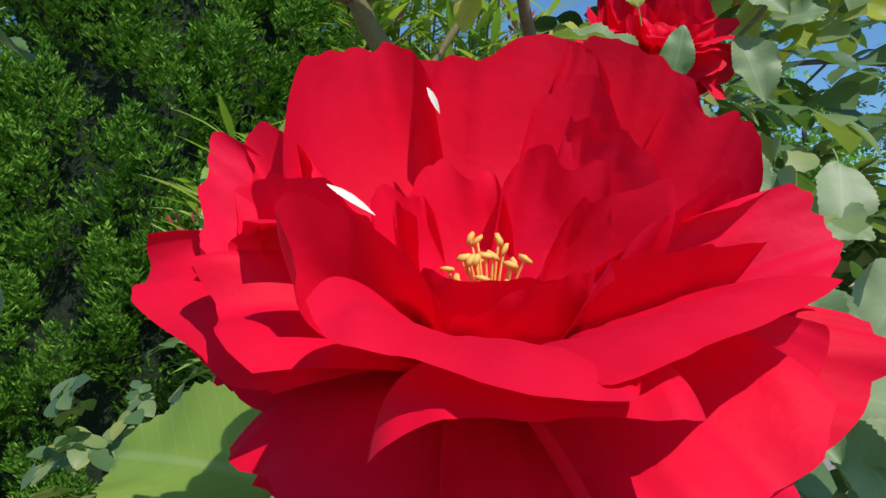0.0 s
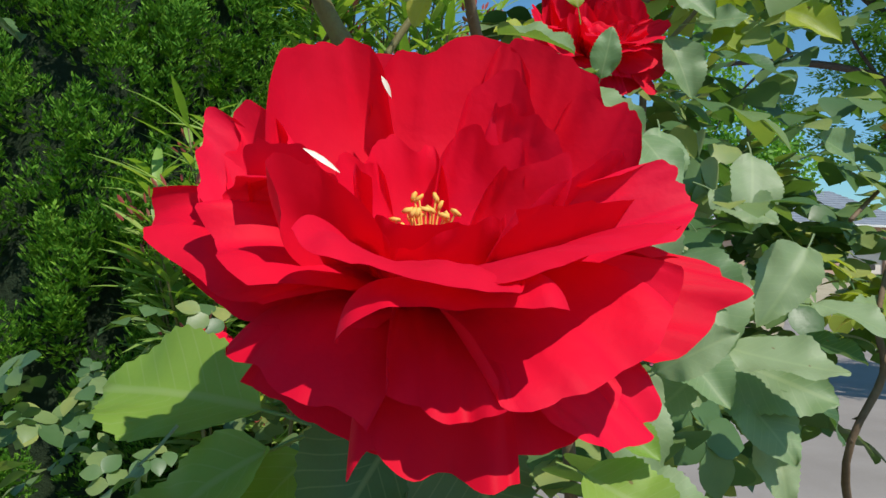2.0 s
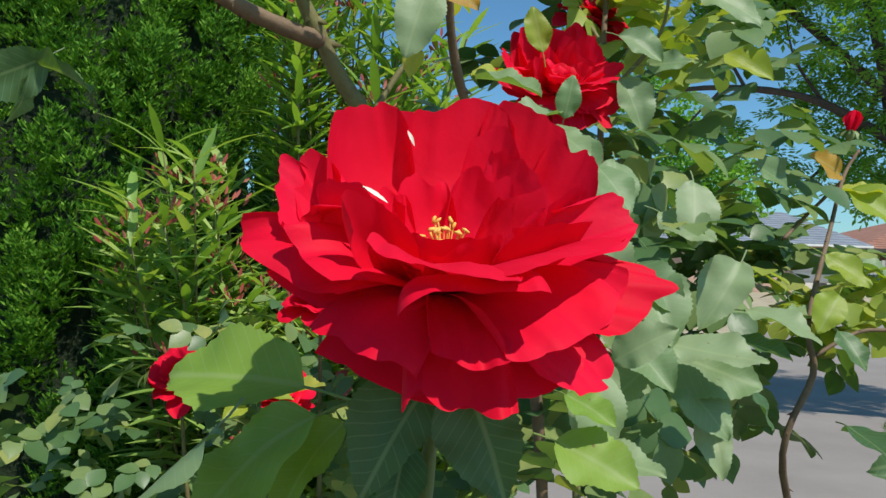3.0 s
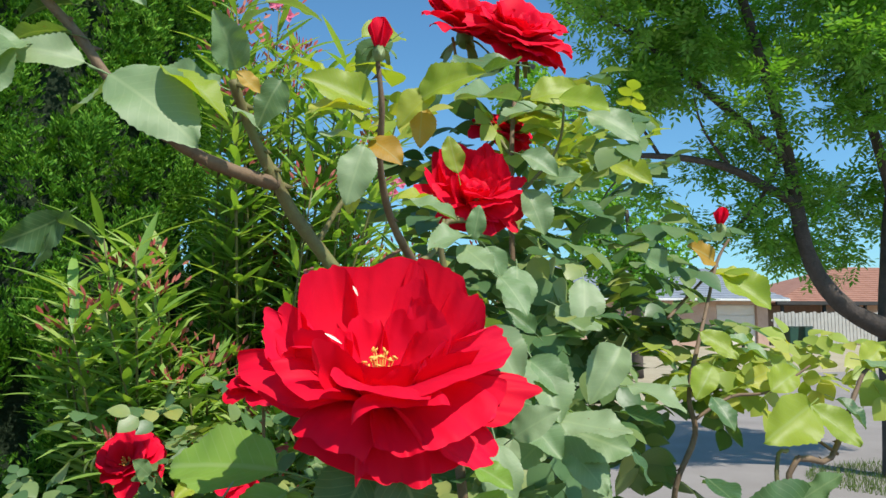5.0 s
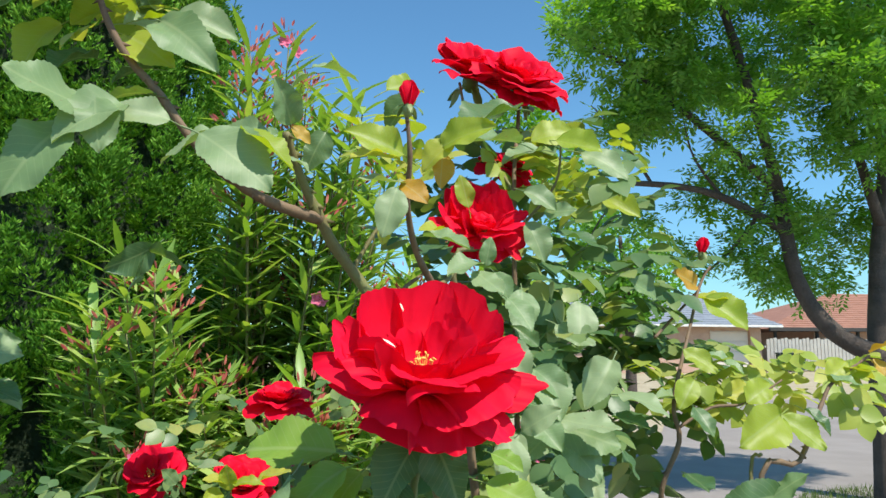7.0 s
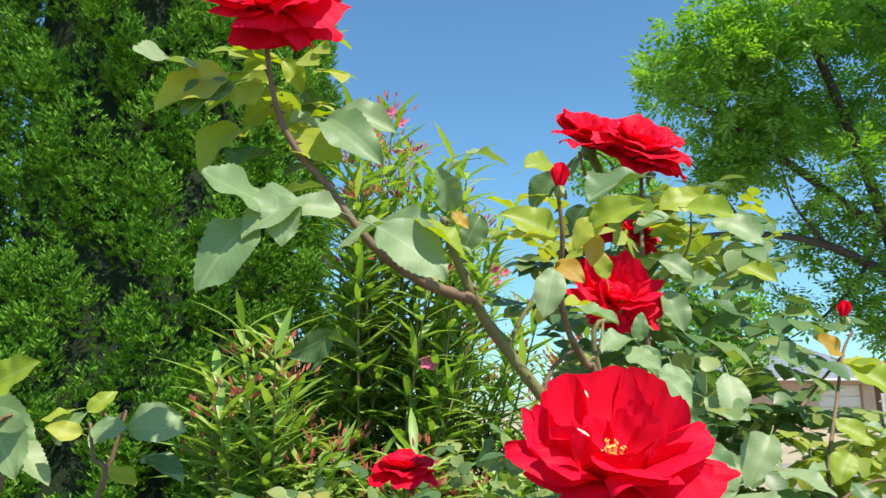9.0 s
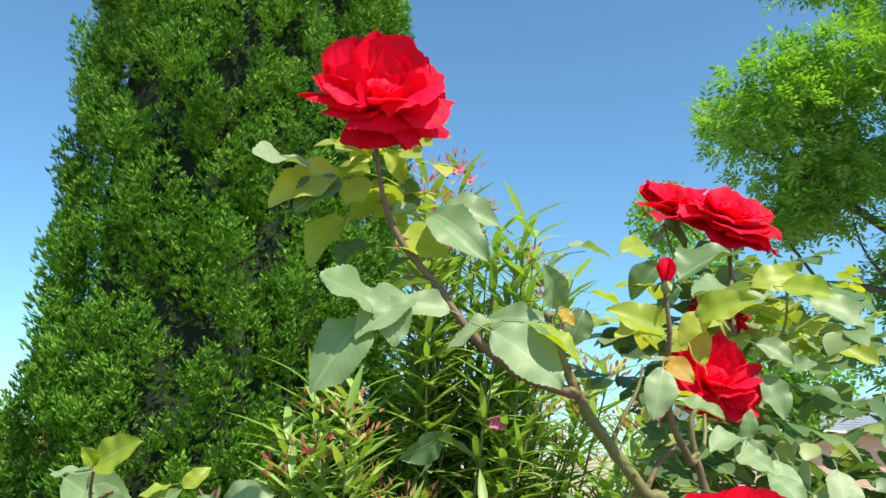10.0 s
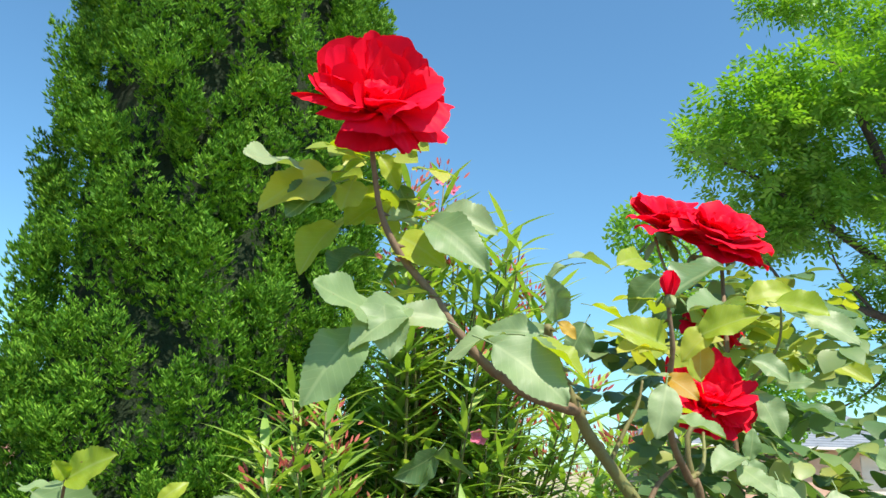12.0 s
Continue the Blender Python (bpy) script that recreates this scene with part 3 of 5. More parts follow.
# ---- cypress ----
def spray_batch(centres, ups, outs, sizes, rng, blades=9):
    """Small upright fans of narrow scale-leaf blades, as one mesh."""
    verts, faces = [], []
    for c, up, out, s in zip(centres, ups, outs, sizes):
        side = up.cross(out).normalized()
        for b in range(blades):
            a = rng.uniform(-0.95, 0.95)
            tilt = rng.uniform(-0.5, 0.6)
            d = (up * math.cos(a) + side * math.sin(a) + out * tilt).normalized()
            w = d.cross(out + side * rng.uniform(-0.8, 0.8)).normalized() * s * rng.uniform(0.075, 0.12)
            p = c + side * s * 0.25 * rng.uniform(-1, 1) + up * s * 0.4 * rng.uniform(-0.6, 0.8)
            ln = s * rng.uniform(0.45, 0.85)
            o = len(verts)
            verts += [p, p + d * ln * 0.45 + w, p + d * ln, p + d * ln * 0.45 - w]
            faces.append((o, o + 1, o + 2, o + 3))
    return verts, faces


CYP_X, CYP_Y = -1.05, 2.82


def cypress_radius(z):
    """The crown swells a little towards its foot and tapers above."""
    low = 0.26 * max(0, 1 - z / 2.0)
    return 0.67 * (1 - 0.05 * z / 3.6) + low if z < 3.6 else 0.636 * max(0.05, 1 - ((z - 3.6) / 3.4) ** 1.6)


rng = random.Random(11)
cypress = empty("cypress", (CYP_X, CYP_Y, 0))
tagged(cypress, "tall dense dark green cypress with a columnar crown", "tree")
v, f = tube([(0, 0, 0), (0.02, 0, 2), (0, 0, 4.5), (0, 0, 6.6)], [0.10, 0.09, 0.06, 0.02], 10)
raw("trunk", v, f, TRUNK, cypress)
# added shell that blocks light through the crown, shade painted in its colour
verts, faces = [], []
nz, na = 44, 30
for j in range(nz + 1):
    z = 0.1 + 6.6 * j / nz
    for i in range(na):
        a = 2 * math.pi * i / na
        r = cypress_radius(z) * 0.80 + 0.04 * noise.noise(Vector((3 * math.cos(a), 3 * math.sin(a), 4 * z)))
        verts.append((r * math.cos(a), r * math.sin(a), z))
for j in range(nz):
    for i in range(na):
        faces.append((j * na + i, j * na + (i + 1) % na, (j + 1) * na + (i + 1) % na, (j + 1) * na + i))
raw("shade_shell", verts, faces, CORE, cypress, "added lumpy shell, coloured near black for the shade inside the crown")
cs, us, os_, ss = [], [], [], []
spots = []
for row in range(58):
    z0 = 0.25 + 0.108 * row
    around = max(6, int(2 * math.pi * cypress_radius(z0) / 0.116))
    for q in range(around):
        spots.append((z0 + rng.uniform(-0.06, 0.06), 2 * math.pi * (q + 0.5 * (row % 2)) / around + rng.uniform(-0.15, 0.15)))
for z, a in spots:
    turned = abs((a + radians(72) + math.pi) % (2 * math.pi) - math.pi)
    if (z > 4.3 or turned > radians(105)) and rng.random() > 0.2:
        continue
    out = Vector((math.cos(a), math.sin(a), 0))
    lump = noise.noise(Vector((2.5 * math.cos(a) + 7, 2.5 * math.sin(a), 1.9 * z)))
    pit = noise.noise(Vector((5.2 * math.cos(a), 5.2 * math.sin(a), 5.5 * z + 3)))
    if pit < -0.37:
        continue
    R = cypress_radius(z) * (0.98 + 0.06 * lump + 0.15 * pit + rng.uniform(-0.08, 0.06))
    rad = rng.uniform(0.046, 0.095)
    tall = rad * rng.uniform(1.4, 2.0)
    mid = out * (R - rad * 0.35) + Vector((0, 0, z))
    lean = (Vector((0, 0, 1)) + out * rng.uniform(0.15, 0.5)).normalized()
    cross = lean.cross(out).normalized()
    face = cross.cross(lean)
    for k in range(int(44 + 900 * rad)):
        d = Vector((rng.gauss(0, 1), rng.gauss(0.3, 1), rng.gauss(0.25, 1))).normalized()
        shell = rng.uniform(0.55, 1.02)
        way = cross * d.x + face * d.y + lean * d.z
        p = mid + (cross * d.x * rad + face * d.y * rad + lean * d.z * tall) * shell
        cs.append(p)
        us.append((lean + 0.7 * way).normalized())
        os_.append((way + 0.25 * out).normalized())
        ss.append(rng.uniform(0.022, 0.036))
v, f = spray_batch(cs, us, os_, ss, rng)
tagged(raw("foliage", v, f, CYPRESS, cypress, "bright green scale-leaf sprays", False), "", "", "", "stuff")


# ---- street tree ----
tree = empty("street_tree", (0, 0, 0))
tagged(tree, "spreading street tree with fine bright green foliage", "tree")
limbs = [
    ([(5.62, 6.0, -0.05), (5.66, 6.05, 0.7), (5.74, 6.15, 1.35), (5.9, 6.25, 2.3), (6.1, 6.3, 3.4), (6.0, 6.3, 5.0)], 0.135, 0.045),
    ([(5.70, 6.10, 1.30), (5.25, 6.15, 1.55), (4.95, 6.2, 2.05), (4.78, 6.2, 3.05), (4.4, 6.1, 4.2), (4.0, 6.0, 5.2)], 0.10, 0.03),
    ([(4.85, 6.2, 2.5), (4.2, 6.3, 2.85), (3.5, 6.4, 2.95), (2.9, 6.5, 2.9), (2.6, 6.5, 2.75)], 0.045, 0.008),
    ([(4.80, 6.2, 2.9), (4.0, 6.3, 3.6), (3.3, 6.3, 4.1), (2.7, 6.4, 4.4)], 0.05, 0.01),
]
limbs += [
    ([(5.95, 6.25, 2.6), (5.5, 6.0, 3.4), (5.0, 5.7, 4.2), (4.5, 5.7, 5.0)], 0.06, 0.01),
    ([(6.1, 6.3, 3.6), (6.8, 6.3, 4.4), (7.3, 6.4, 5.2)], 0.05, 0.01),
    ([(4.78, 6.2, 3.1), (4.6, 6.3, 2.6), (4.3, 6.5, 2.2), (4.0, 6.6, 2.0)], 0.03, 0.006),
    ([(3.6, 6.4, 2.95), (3.3, 6.4, 3.4), (3.0, 6.4, 3.7)], 0.018, 0.004),
    ([(3.4, 6.4, 2.95), (3.1, 6.5, 2.6), (2.95, 6.5, 2.3)], 0.014, 0.003),
    ([(4.3, 6.3, 2.8), (4.0, 6.3, 3.2), (3.9, 6.3, 3.6)], 0.02, 0.004),
]
for pts, r0, r1 in limbs:
    n = len(pts)
    v, f = tube([(x - 0.36, y, z) for x, y, z in pts], [r0 + (r1 - r0) * k / (n - 1) for k in range(n)], 10, 0.07, n)
    raw("trunk" if r0 > 0.12 else "limb", v, f, TRUNK, tree)
# clumps of crown: centre and radius
clumps = [
    ((3.0, 6.2, 4.1), 0.60), ((2.75, 6.5, 4.55), 0.50), ((3.5, 6.4, 3.75), 0.60), ((3.7, 6.3, 4.5), 0.70), ((3.1, 6.4, 3.45), 0.40),
    ((4.55, 5.7, 3.6), 0.62), ((3.95, 5.7, 3.3), 0.42), ((5.4, 5.8, 4.05), 0.80), ((5.1, 5.8, 3.15), 0.55), ((4.6, 5.8, 4.4), 0.80),
]
clumps += [
    ((4.1, 6.6, 2.35), 0.45), ((4.6, 6.4, 2.65), 0.40), ((4.7, 6.6, 2.15), 0.40), ((5.9, 6.8, 2.5), 0.50), ((5.4, 6.8, 2.65), 0.45), ((5.2, 6.7, 2.1), 0.35),
    ((2.75, 5.8, 4.6), 0.42), ((2.5, 5.9, 4.25), 0.32), ((3.4, 5.8, 4.75), 0.55), ((3.9, 6.6, 6.15), 0.42), ((3.4, 6.6, 6.15), 0.30), ((4.5, 6.5, 6.0), 0.6),
]
clumps += [
    ((3.5, 6.2, 3.9), 0.40), ((4.15, 6.9, 3.1), 0.45), ((4.4, 6.3, 5.2), 0.70), ((5.4, 6.4, 5.3), 0.85), ((6.3, 6.3, 4.7), 0.80), ((6.8, 6.3, 3.6), 0.75),
    ((6.3, 6.6, 3.0), 0.55), ((7.2, 6.5, 5.0), 0.8), ((5.8, 7.2, 4.6), 0.8), ((4.6, 7.4, 4.4), 0.75), ((3.7, 7.3, 4.2), 0.55), ((6.0, 6.4, 6.2), 0.8), ((5.6, 4.9, 5.6), 0.8), ((6.6, 4.9, 5.2), 0.8), ((4.9, 5.0, 6.3), 0.7), ((6.2, 5.4, 6.4), 0.8), ((7.0, 5.6, 4.6), 0.7), ((3.3, 6.8, 2.6), 0.22),
]
rng = random.Random(21)
verts, faces = [], []
pads = []
for (cx, cy, cz), R in clumps:
    for k in range(12):
        d = Vector((rng.gauss(0, 1), rng.gauss(0, 1), rng.gauss(0.25, 0.8))).normalized()
        pads.append((Vector((cx, cy, cz)) + Vector((d.x, d.y, d.z * 0.75)) * R * rng.uniform(0.45, 1.0), R * rng.uniform(0.22, 0.42)))
for c, R in pads:
    for k in range(int(19 * (R / 0.17) ** 1.9)):
        d = Vector((rng.gauss(0, 1), rng.gauss(0, 1), rng.gauss(0, 1))).normalized()
        p = c + Vector((d.x, d.y, d.z * 0.55)) * R * rng.uniform(0.3, 1.0) ** 0.6
        stem = (d * 0.7 + Vector((rng.uniform(-0.6, 0.6), rng.uniform(-0.6, 0.6), rng.uniform(-0.5, 0.5)))).normalized()
        side = stem.cross(Vector((0.1, 0.2, 1))).normalized()
        nrm = side.cross(stem)
        ln = rng.uniform(0.12, 0.20)
        for q in range(9):
            f = q // 2 / 4
            sg = 0 if q == 8 else (1 if q % 2 else -1)
            b = p + stem * ln * f
            w = (stem * (0.55 if sg else 1) + side * sg * 0.9 + nrm * rng.uniform(-0.45, 0.15)).normalized()
            s = rng.uniform(0.055, 0.095)
            t = w.cross(nrm + side * rng.uniform(-0.3, 0.3)).normalized() * s * 0.20
            o = len(verts)
            verts += [b, b + w * s * 0.45 + t, b + w * s, b + w * s * 0.45 - t]
            faces.append((o, o + 1, o + 2, o + 3))
tagged(raw("crown", verts, faces, ASH, tree, "fine feathery green leaves", False), "", "", "", "stuff")

# a second, farther tree behind the roses
far_tree = empty("street_tree", (0, 0, 0))
tagged(far_tree, "distant green tree beyond the street", "tree")
v, f = tube([(8.6, 19, 0), (8.6, 19, 2.5), (8.4, 19, 4.5)], [0.16, 0.12, 0.05], 9, 0.05)
raw("trunk", v, f, TRUNK, far_tree)
verts, faces = [], []
for (cx, cy, cz), R in [((8.4, 19, 4.2), 1.2), ((7.6, 19, 3.4), 0.9), ((9.2, 19, 3.3), 1.0), ((8.5, 19, 2.6), 0.9), ((5.6, 19, 7.6), 0.9), ((6.4, 19, 6.4), 1.2), ((7.2, 19, 5.2), 1.2)]:
    for k in range(1100):
        d = Vector((rng.gauss(0, 1), rng.gauss(0, 1), rng.gauss(0, 1))).normalized()
        p = Vector((cx, cy, cz)) + d * R * rng.uniform(0.3, 1) ** 0.5 * (1 + 0.3 * noise.noise(d * 3 + Vector((cx, 0, 0))))
        w = Vector((rng.uniform(-1, 1), rng.uniform(-1, 1), rng.uniform(-1, 1))).normalized()
        t = w.cross(Vector((rng.uniform(-1, 1), rng.uniform(-1, 1), 0.5))).normalized() * 0.05
        o = len(verts)
        verts += [p, p + w * 0.09 + t, p + w * 0.18, p + w * 0.09 - t]
        faces.append((o, o + 1, o + 2, o + 3))
tagged(raw("crown", verts, faces, ASH, far_tree, "", False), "", "", "", "stuff")


# ---- oleander ----
oleander = empty("oleander_shrub", (-0.25, 2.35, 0))
tagged(oleander, "tall oleander shrub with narrow leaves and pink flowers", "shrub")
rng = random.Random(8)
lv, lf, sv, sf, kv, kf = [], [], [], [], [], []


def blade(store, faces_, b, d, nrm, ln, wd, bend=0.12):
    """A long narrow leaf with a folded midrib, bending over."""
    side = d.cross(nrm).normalized()
    n = side.cross(d)
    o = len(store)
    for k in range(5):
        f = k / 4
        p = b + d * ln * f - n * ln * bend * f * f
        w = wd * (0.15, 0.85, 1.0, 0.7, 0.03)[k] * 0.5
        store += [p - side * w + n * w * 0.25, p, p + side * w + n * w * 0.25]
        if k:
            a = o + 3 * (k - 1)
            faces_ += [(a, a + 1, a + 4, a + 3), (a + 1, a + 2, a + 5, a + 4)]


stems = []
for k in range(135):
    a = rng.uniform(0, 6.28)
    r = math.sqrt(rng.random())
    foot = Vector((0.25 * math.cos(a) * r, 0.15 * math.sin(a) * r, 0))
    x = -0.04 + 0.99 * rng.random() ** 1.5
    high = 1.56 + 0.80 * math.exp(-((x - 0.06) / 0.38) ** 2)
    top = Vector((x + 0.05, rng.uniform(-0.55, 0.20), high * rng.uniform(0.60, 1.02)))
    stems.append((foot, foot * 0.4 + top * 0.6 - Vector((0, 0, 0.15)), top))
for k in range(62):
    foot = Vector((rng.uniform(-0.2, 0.25), rng.uniform(-0.2, 0.0), 0))
    x = rng.uniform(-0.36, 0.50)
    top = Vector((x, rng.uniform(-0.75, -0.40), rng.uniform(1.0, 1.56) if x < -0.08 else rng.uniform(0.9, 1.24)))
    stems.append((foot, foot * 0.4 + top * 0.6 - Vector((0, 0, 0.1)), top))
for n_, (foot, mid, top) in enumerate(stems):
    v, f = tube([foot, mid, top], [0.007, 0.005, 0.0022], 6)
    raw("stem", v, f, CANE, oleander)
    for k in range(18):
        f = 0.45 + 0.55 * k / 17
        p = foot * (1 - f) ** 2 + mid * 2 * f * (1 - f) + top * f * f
        d0 = (top - mid).normalized()
        for q in range(3):
            a = 2.09 * q + k * 1.05 + n_
            out = Vector((math.cos(a), math.sin(a), 0))
            d = (out * (1.0 - 0.35 * f) + d0 * (0.15 + 0.45 * f) + Vector((0, -0.15, rng.uniform(-0.35, 0.2)))).normalized()
            blade(lv, lf, p, d, Vector((0, 0, 1)) - out * 0.4, rng.uniform(0.11, 0.18), rng.uniform(0.017, 0.027), rng.uniform(0.0, 0.35))
    if rng.random() < 0.5:
        for q in range(30):
            d = Vector((rng.gauss(0, 0.7), rng.gauss(0, 0.7), rng.uniform(0.1, 1.2))).normalized()
            p = top + d * rng.uniform(0.005, 0.085)
            blade(sv, sf, p, (d + Vector((0, 0, 0.6))).normalized(), Vector((d.y, -d.x, 0.3)), rng.uniform(0.016, 0.032), 0.008, 0)
    if n_ % 20 == 3:
        for q in range(2):
            kv, kf = [], []
            c = top + Vector((rng.uniform(-0.04, 0.04), -0.03, rng.uniform(-0.02, 0.03)))
            for w in range(5):
                a = 1.257 * w
                d = Vector((math.cos(a), -0.35, math.sin(a))).normalized()
                blade(kv, kf, c, d, Vector((0, -1, 0.2)), 0.023, 0.021, 0.15)
            raw("flower", kv, kf, PINK, oleander, "bright pink five-petalled flower")
tagged(raw("leaves", lv, lf, OLEANDER, oleander, "long narrow green leaves"), "", "", "", "stuff")
tagged(raw("spent_blossom", sv, sf, SEED, oleander, "reddish spent flower clusters"), "", "", "", "stuff")


# ---- rose bushes ----
bush = empty("rose_bush", (0, 0, 0))
tagged(bush, "red rose bush with open flowers, buds and glossy leaves", "rose bush")
low_bush = empty("rose_bush", (0, 0, 0))
tagged(low_bush, "young rose shoots with pale green leaves, no flowers", "rose bush")
back_bush = empty("rose_bush", (0, 0, 0))
tagged(back_bush, "low red rose bush in front of the oleander", "rose bush")

# petals of the other open flowers, inner and outer: side angle, length, width, base angle, rim angle, curl
INNER = [
    (8, .027, .036, 30, 60, 30), (62, .030, .034, 25, 52, 45), (-50, .028, .030, 20, 48, 20), (150, .037, .036, 14, 14, 70), (118, .035, .030, 15, 28, 45), (-170, .033, .030, 16, 28, 20),
    (-24, .042, .066, 36, 66, 60), (58, .042, .052, 38, 62, 70), (40, .050, .064, 44, 70, 50), (-78, .041, .046, 28, 50, 35),
    (-148, .046, .056, 23, 40, 20), (-178, .044, .054, 21, 36, 16), (145, .044, .052, 27, 44, 18), (100, .048, .048, 36, 60, 40),
]
OUTER = [
    (-110, .051, .044, 48, 68, 20), (-86, .059, .040, 60, 90, 14), (92, .057, .050, 50, 74, 20), (168, .046, .056, 35, 46, 12), (-165, .045, .054, 34, 44, 12),
    (-10, .050, .070, 56, 78, 45), (36, .058, .066, 62, 86, 35), (-46, .041, .044, 60, 86, 30),
    (12, .054, .060, 74, 98, 25), (74, .067, .050, 74, 96, 8), (-30, .052, .044, 86, 114, 24), (2, .052, .058, 88, 118, 20), (50, .056, .054, 88, 116, 12),
    (84, .034, .034, 24, 40, 65), (-96, .034, .034, 22, 42, 45), (110, .042, .036, 26, 44, 70),
]


def varied(size, seed, spread=9, cap=140):
    """The same kind of flower at another size, each petal set a little differently."""
    r = random.Random(seed)
    return [(p[0] + r.uniform(-spread, spread), p[1] * size * r.uniform(0.9, 1.1), p[2] * size * r.uniform(0.9, 1.1),
             p[3] + r.uniform(-5, 5), min(p[4] + r.uniform(-8, 8), cap), p[5] * r.uniform(0.6, 1.6)) for p in INNER + OUTER]


def heart(size, seed):
    """The tight inner petals of a flower that is not yet fully open."""
    return rings(size, seed, 1.0, ((4, 0.48, 0.50, 4, 10), (5, 0.60, 0.62, 12, 26), (5, 0.70, 0.74, 24, 46)))



def large_flower(place, axis=None, spin=0.0, scale=1.0, seed=64, loose=0.0, stamens=True):
    """A wide open flower: petals from the back to the front, stamens or a tight heart, sepals."""
    rng = random.Random(seed)
    petal_rng.seed(seed)
    bm = bmesh.new()
    bmesh.ops.create_uvsphere(bm, u_segments=16, v_segments=10, radius=0.0075)
    bmesh.ops.transform(bm, matrix=Matrix.Translation(FOOT - AXIS * 0.006) @ Matrix.Diagonal((1, 1, 1.25, 1)), verts=bm.verts)
    head = part("rose_bloom", bm, SEPAL, bush, "fully open red rose flower with ruffled petals", True)
    head["loose"] = loose
    head.matrix_basis = Matrix.Translation(place)
    if axis:
        head.matrix_basis = Matrix.Translation(place) @ axis_frame(axis, spin) @ axis_frame(AXIS).inverted() @ Matrix.Diagonal((scale, scale, scale, 1))
    petal(head, (-39, 24, 21), (-15, 35, 41), (20, 35, 31), -0.2, 1, 0, 0.04)
    petal(head, (11, 35, 33), (34, 33, 39), (51, 20, 16), -0.2, 1, 0, 0.04)
    petal(head, (-16, 24, 27), (6, 31, 44), (27, 29, 37), -0.2, 1.5, 0, 0.05)
    petal(head, (14, 29, 33), (29, 29, 42), (44, 20, 25), -0.2, 2, 0, 0.05)
    petal(head, (32, 20, 20), (45, 18, 30), (49, 4, 9), -0.2, 2, 0, 0.05)
    petal(head, (-38, 0, 13), (-27, 16, 40), (-10, 16, 25), -0.2, 2, 0.02, 0.05)
    petal(head, (6, 18, 11), (19, 18, 31), (32, 8, 11), -0.1, 1, 0.1, 0.12)
    petal(head, (16, 12, 13), (20, 12, 24), (33, 4, 9), -0.05, 2, 0.12, 0.1)
    petal(head, (-49, -6, -5), (-54, 2, 8), (-46, 8, 17), -0.05, 2, 0.05, 0.1)
    petal(head, (-48, 2, 1), (-44, 8, 16), (-33, 4, 13), -0.05, 2, 0.06, 0.08)
    petal(head, (-40, -12, 0), (-32, -15, 9), (-19, -18, 3), -0.15, 2, 0.04, 0.06)
    petal(head, (-65, 4, -1), (-55, -8, -15), (-31, -28, -25), 0.18, 2, 0.16, 0.05)
    petal(head, (-33, -18, -1), (-46, -14, -6), (-32, -34, -21), 0.15, 2, 0.12, 0.08)
    petal(head, (-30, -34, -5), (-26, -25, 5), (-10, -20, -9), -0.06, 1.5, 0, 0.03)
    petal(head, (21, -12, -3), (36, 0, 8), (47, 4, 11), -0.12, 2, 0, 0.05)
    petal(head, (14, -25, -6), (28, -20, 0), (41, -14, -3), -0.12, 3, 0, 0.06)
    petal(head, (44, 0, 8), (60, 2, 6), (55, -10, -8), 0.02, 2, 0.02, 0.05)
    petal(head, (55, 2, -12), (70, 2, -21), (51, -16, -35), 0.1, 1, 0.22, 0.04)
    petal(head, (-12, -14, -4), (2, -18, -6), (16, -17, -3), -0.12, 2, 0, 0.06)
    petal(head, (-7, -22, -12), (4, -25, -8), (15, -21, -6), -0.1, 2, 0.02, 0.06)
    petal(head, (-13, -3, 4), (-16, -8, 2), (-8, -18, -10), -0.1, 1, 0, 0.05)
    petal(head, (-25, -44, -7), (-3, -56, -16), (16, -51, -15), 0.15, 2, 0, 0.05)
    petal(head, (9, -50, -19), (30, -46, -11), (51, -22, -7), 0.13, 1, 0, 0.04)
    petal(head, (-16, -47, -28), (0, -53, -21), (24, -51, -20), 0.19, 2, 0.02, 0.05)
    petal(head, (12, -44, -36), (29, -44, -37), (48, -26, -23), 0.24, 1, 0.02, 0.03)
    petal(head, (-41, -22, -34), (-27, -34, -36), (-9, -42, -42), 0.22, 4, 0.05, 0.05)
    petal(head, (-14, -37, -49), (0, -40, -51), (18, -38, -52), 0.2, 5, 0.08, 0.06)
    petal(head, (-39, -12, -43), (-23, -20, -49), (-6, -30, -52), 0.2, 1, 0.04, 0.04)
    petal(head, (25, -32, -45), (46, -20, -51), (51, -8, -38), 0.2, 1, 0.06, 0.04)
    petal(head, (-7, -44, -37), (3, -46, -41), (17, -44, -40), 0.2, 1, 0.04, 0.04)
    petal(head, (-56, -2, -18), (-39, -16, -28), (-16, -32, -32), 0.2, 1, 0.03, 0.04)
    petal(head, (-29, -14, -46), (-5, -22, -55), (18, -28, -54), 0.2, 1, 0.03, 0.04)
    petal(head, (0, -26, -53), (23, -26, -52), (43, -16, -42), 0.2, 1, 0.03, 0.04)
    petal(head, (41, -18, -34), (53, -10, -30), (56, -4, -16), 0.12, 1, 0.02, 0.04)
    petal(head, (-15, 6, 0), (-8, 14, 15), (5, 14, 6), -0.14, 2, 0.04, 0.10)
    petal(head, (2, 14, 6), (13, 12, 18), (23, 5, 5), -0.14, 2, 0.05, 0.10)
    petal(head, (-20, -2, -2), (-18, 4, 9), (-10, 11, 5), -0.12, 2, 0.02, 0.08)
    petal(head, (12, 6, 0), (24, 4, 10), (30, -6, 0), -0.12, 2, 0.03, 0.08)
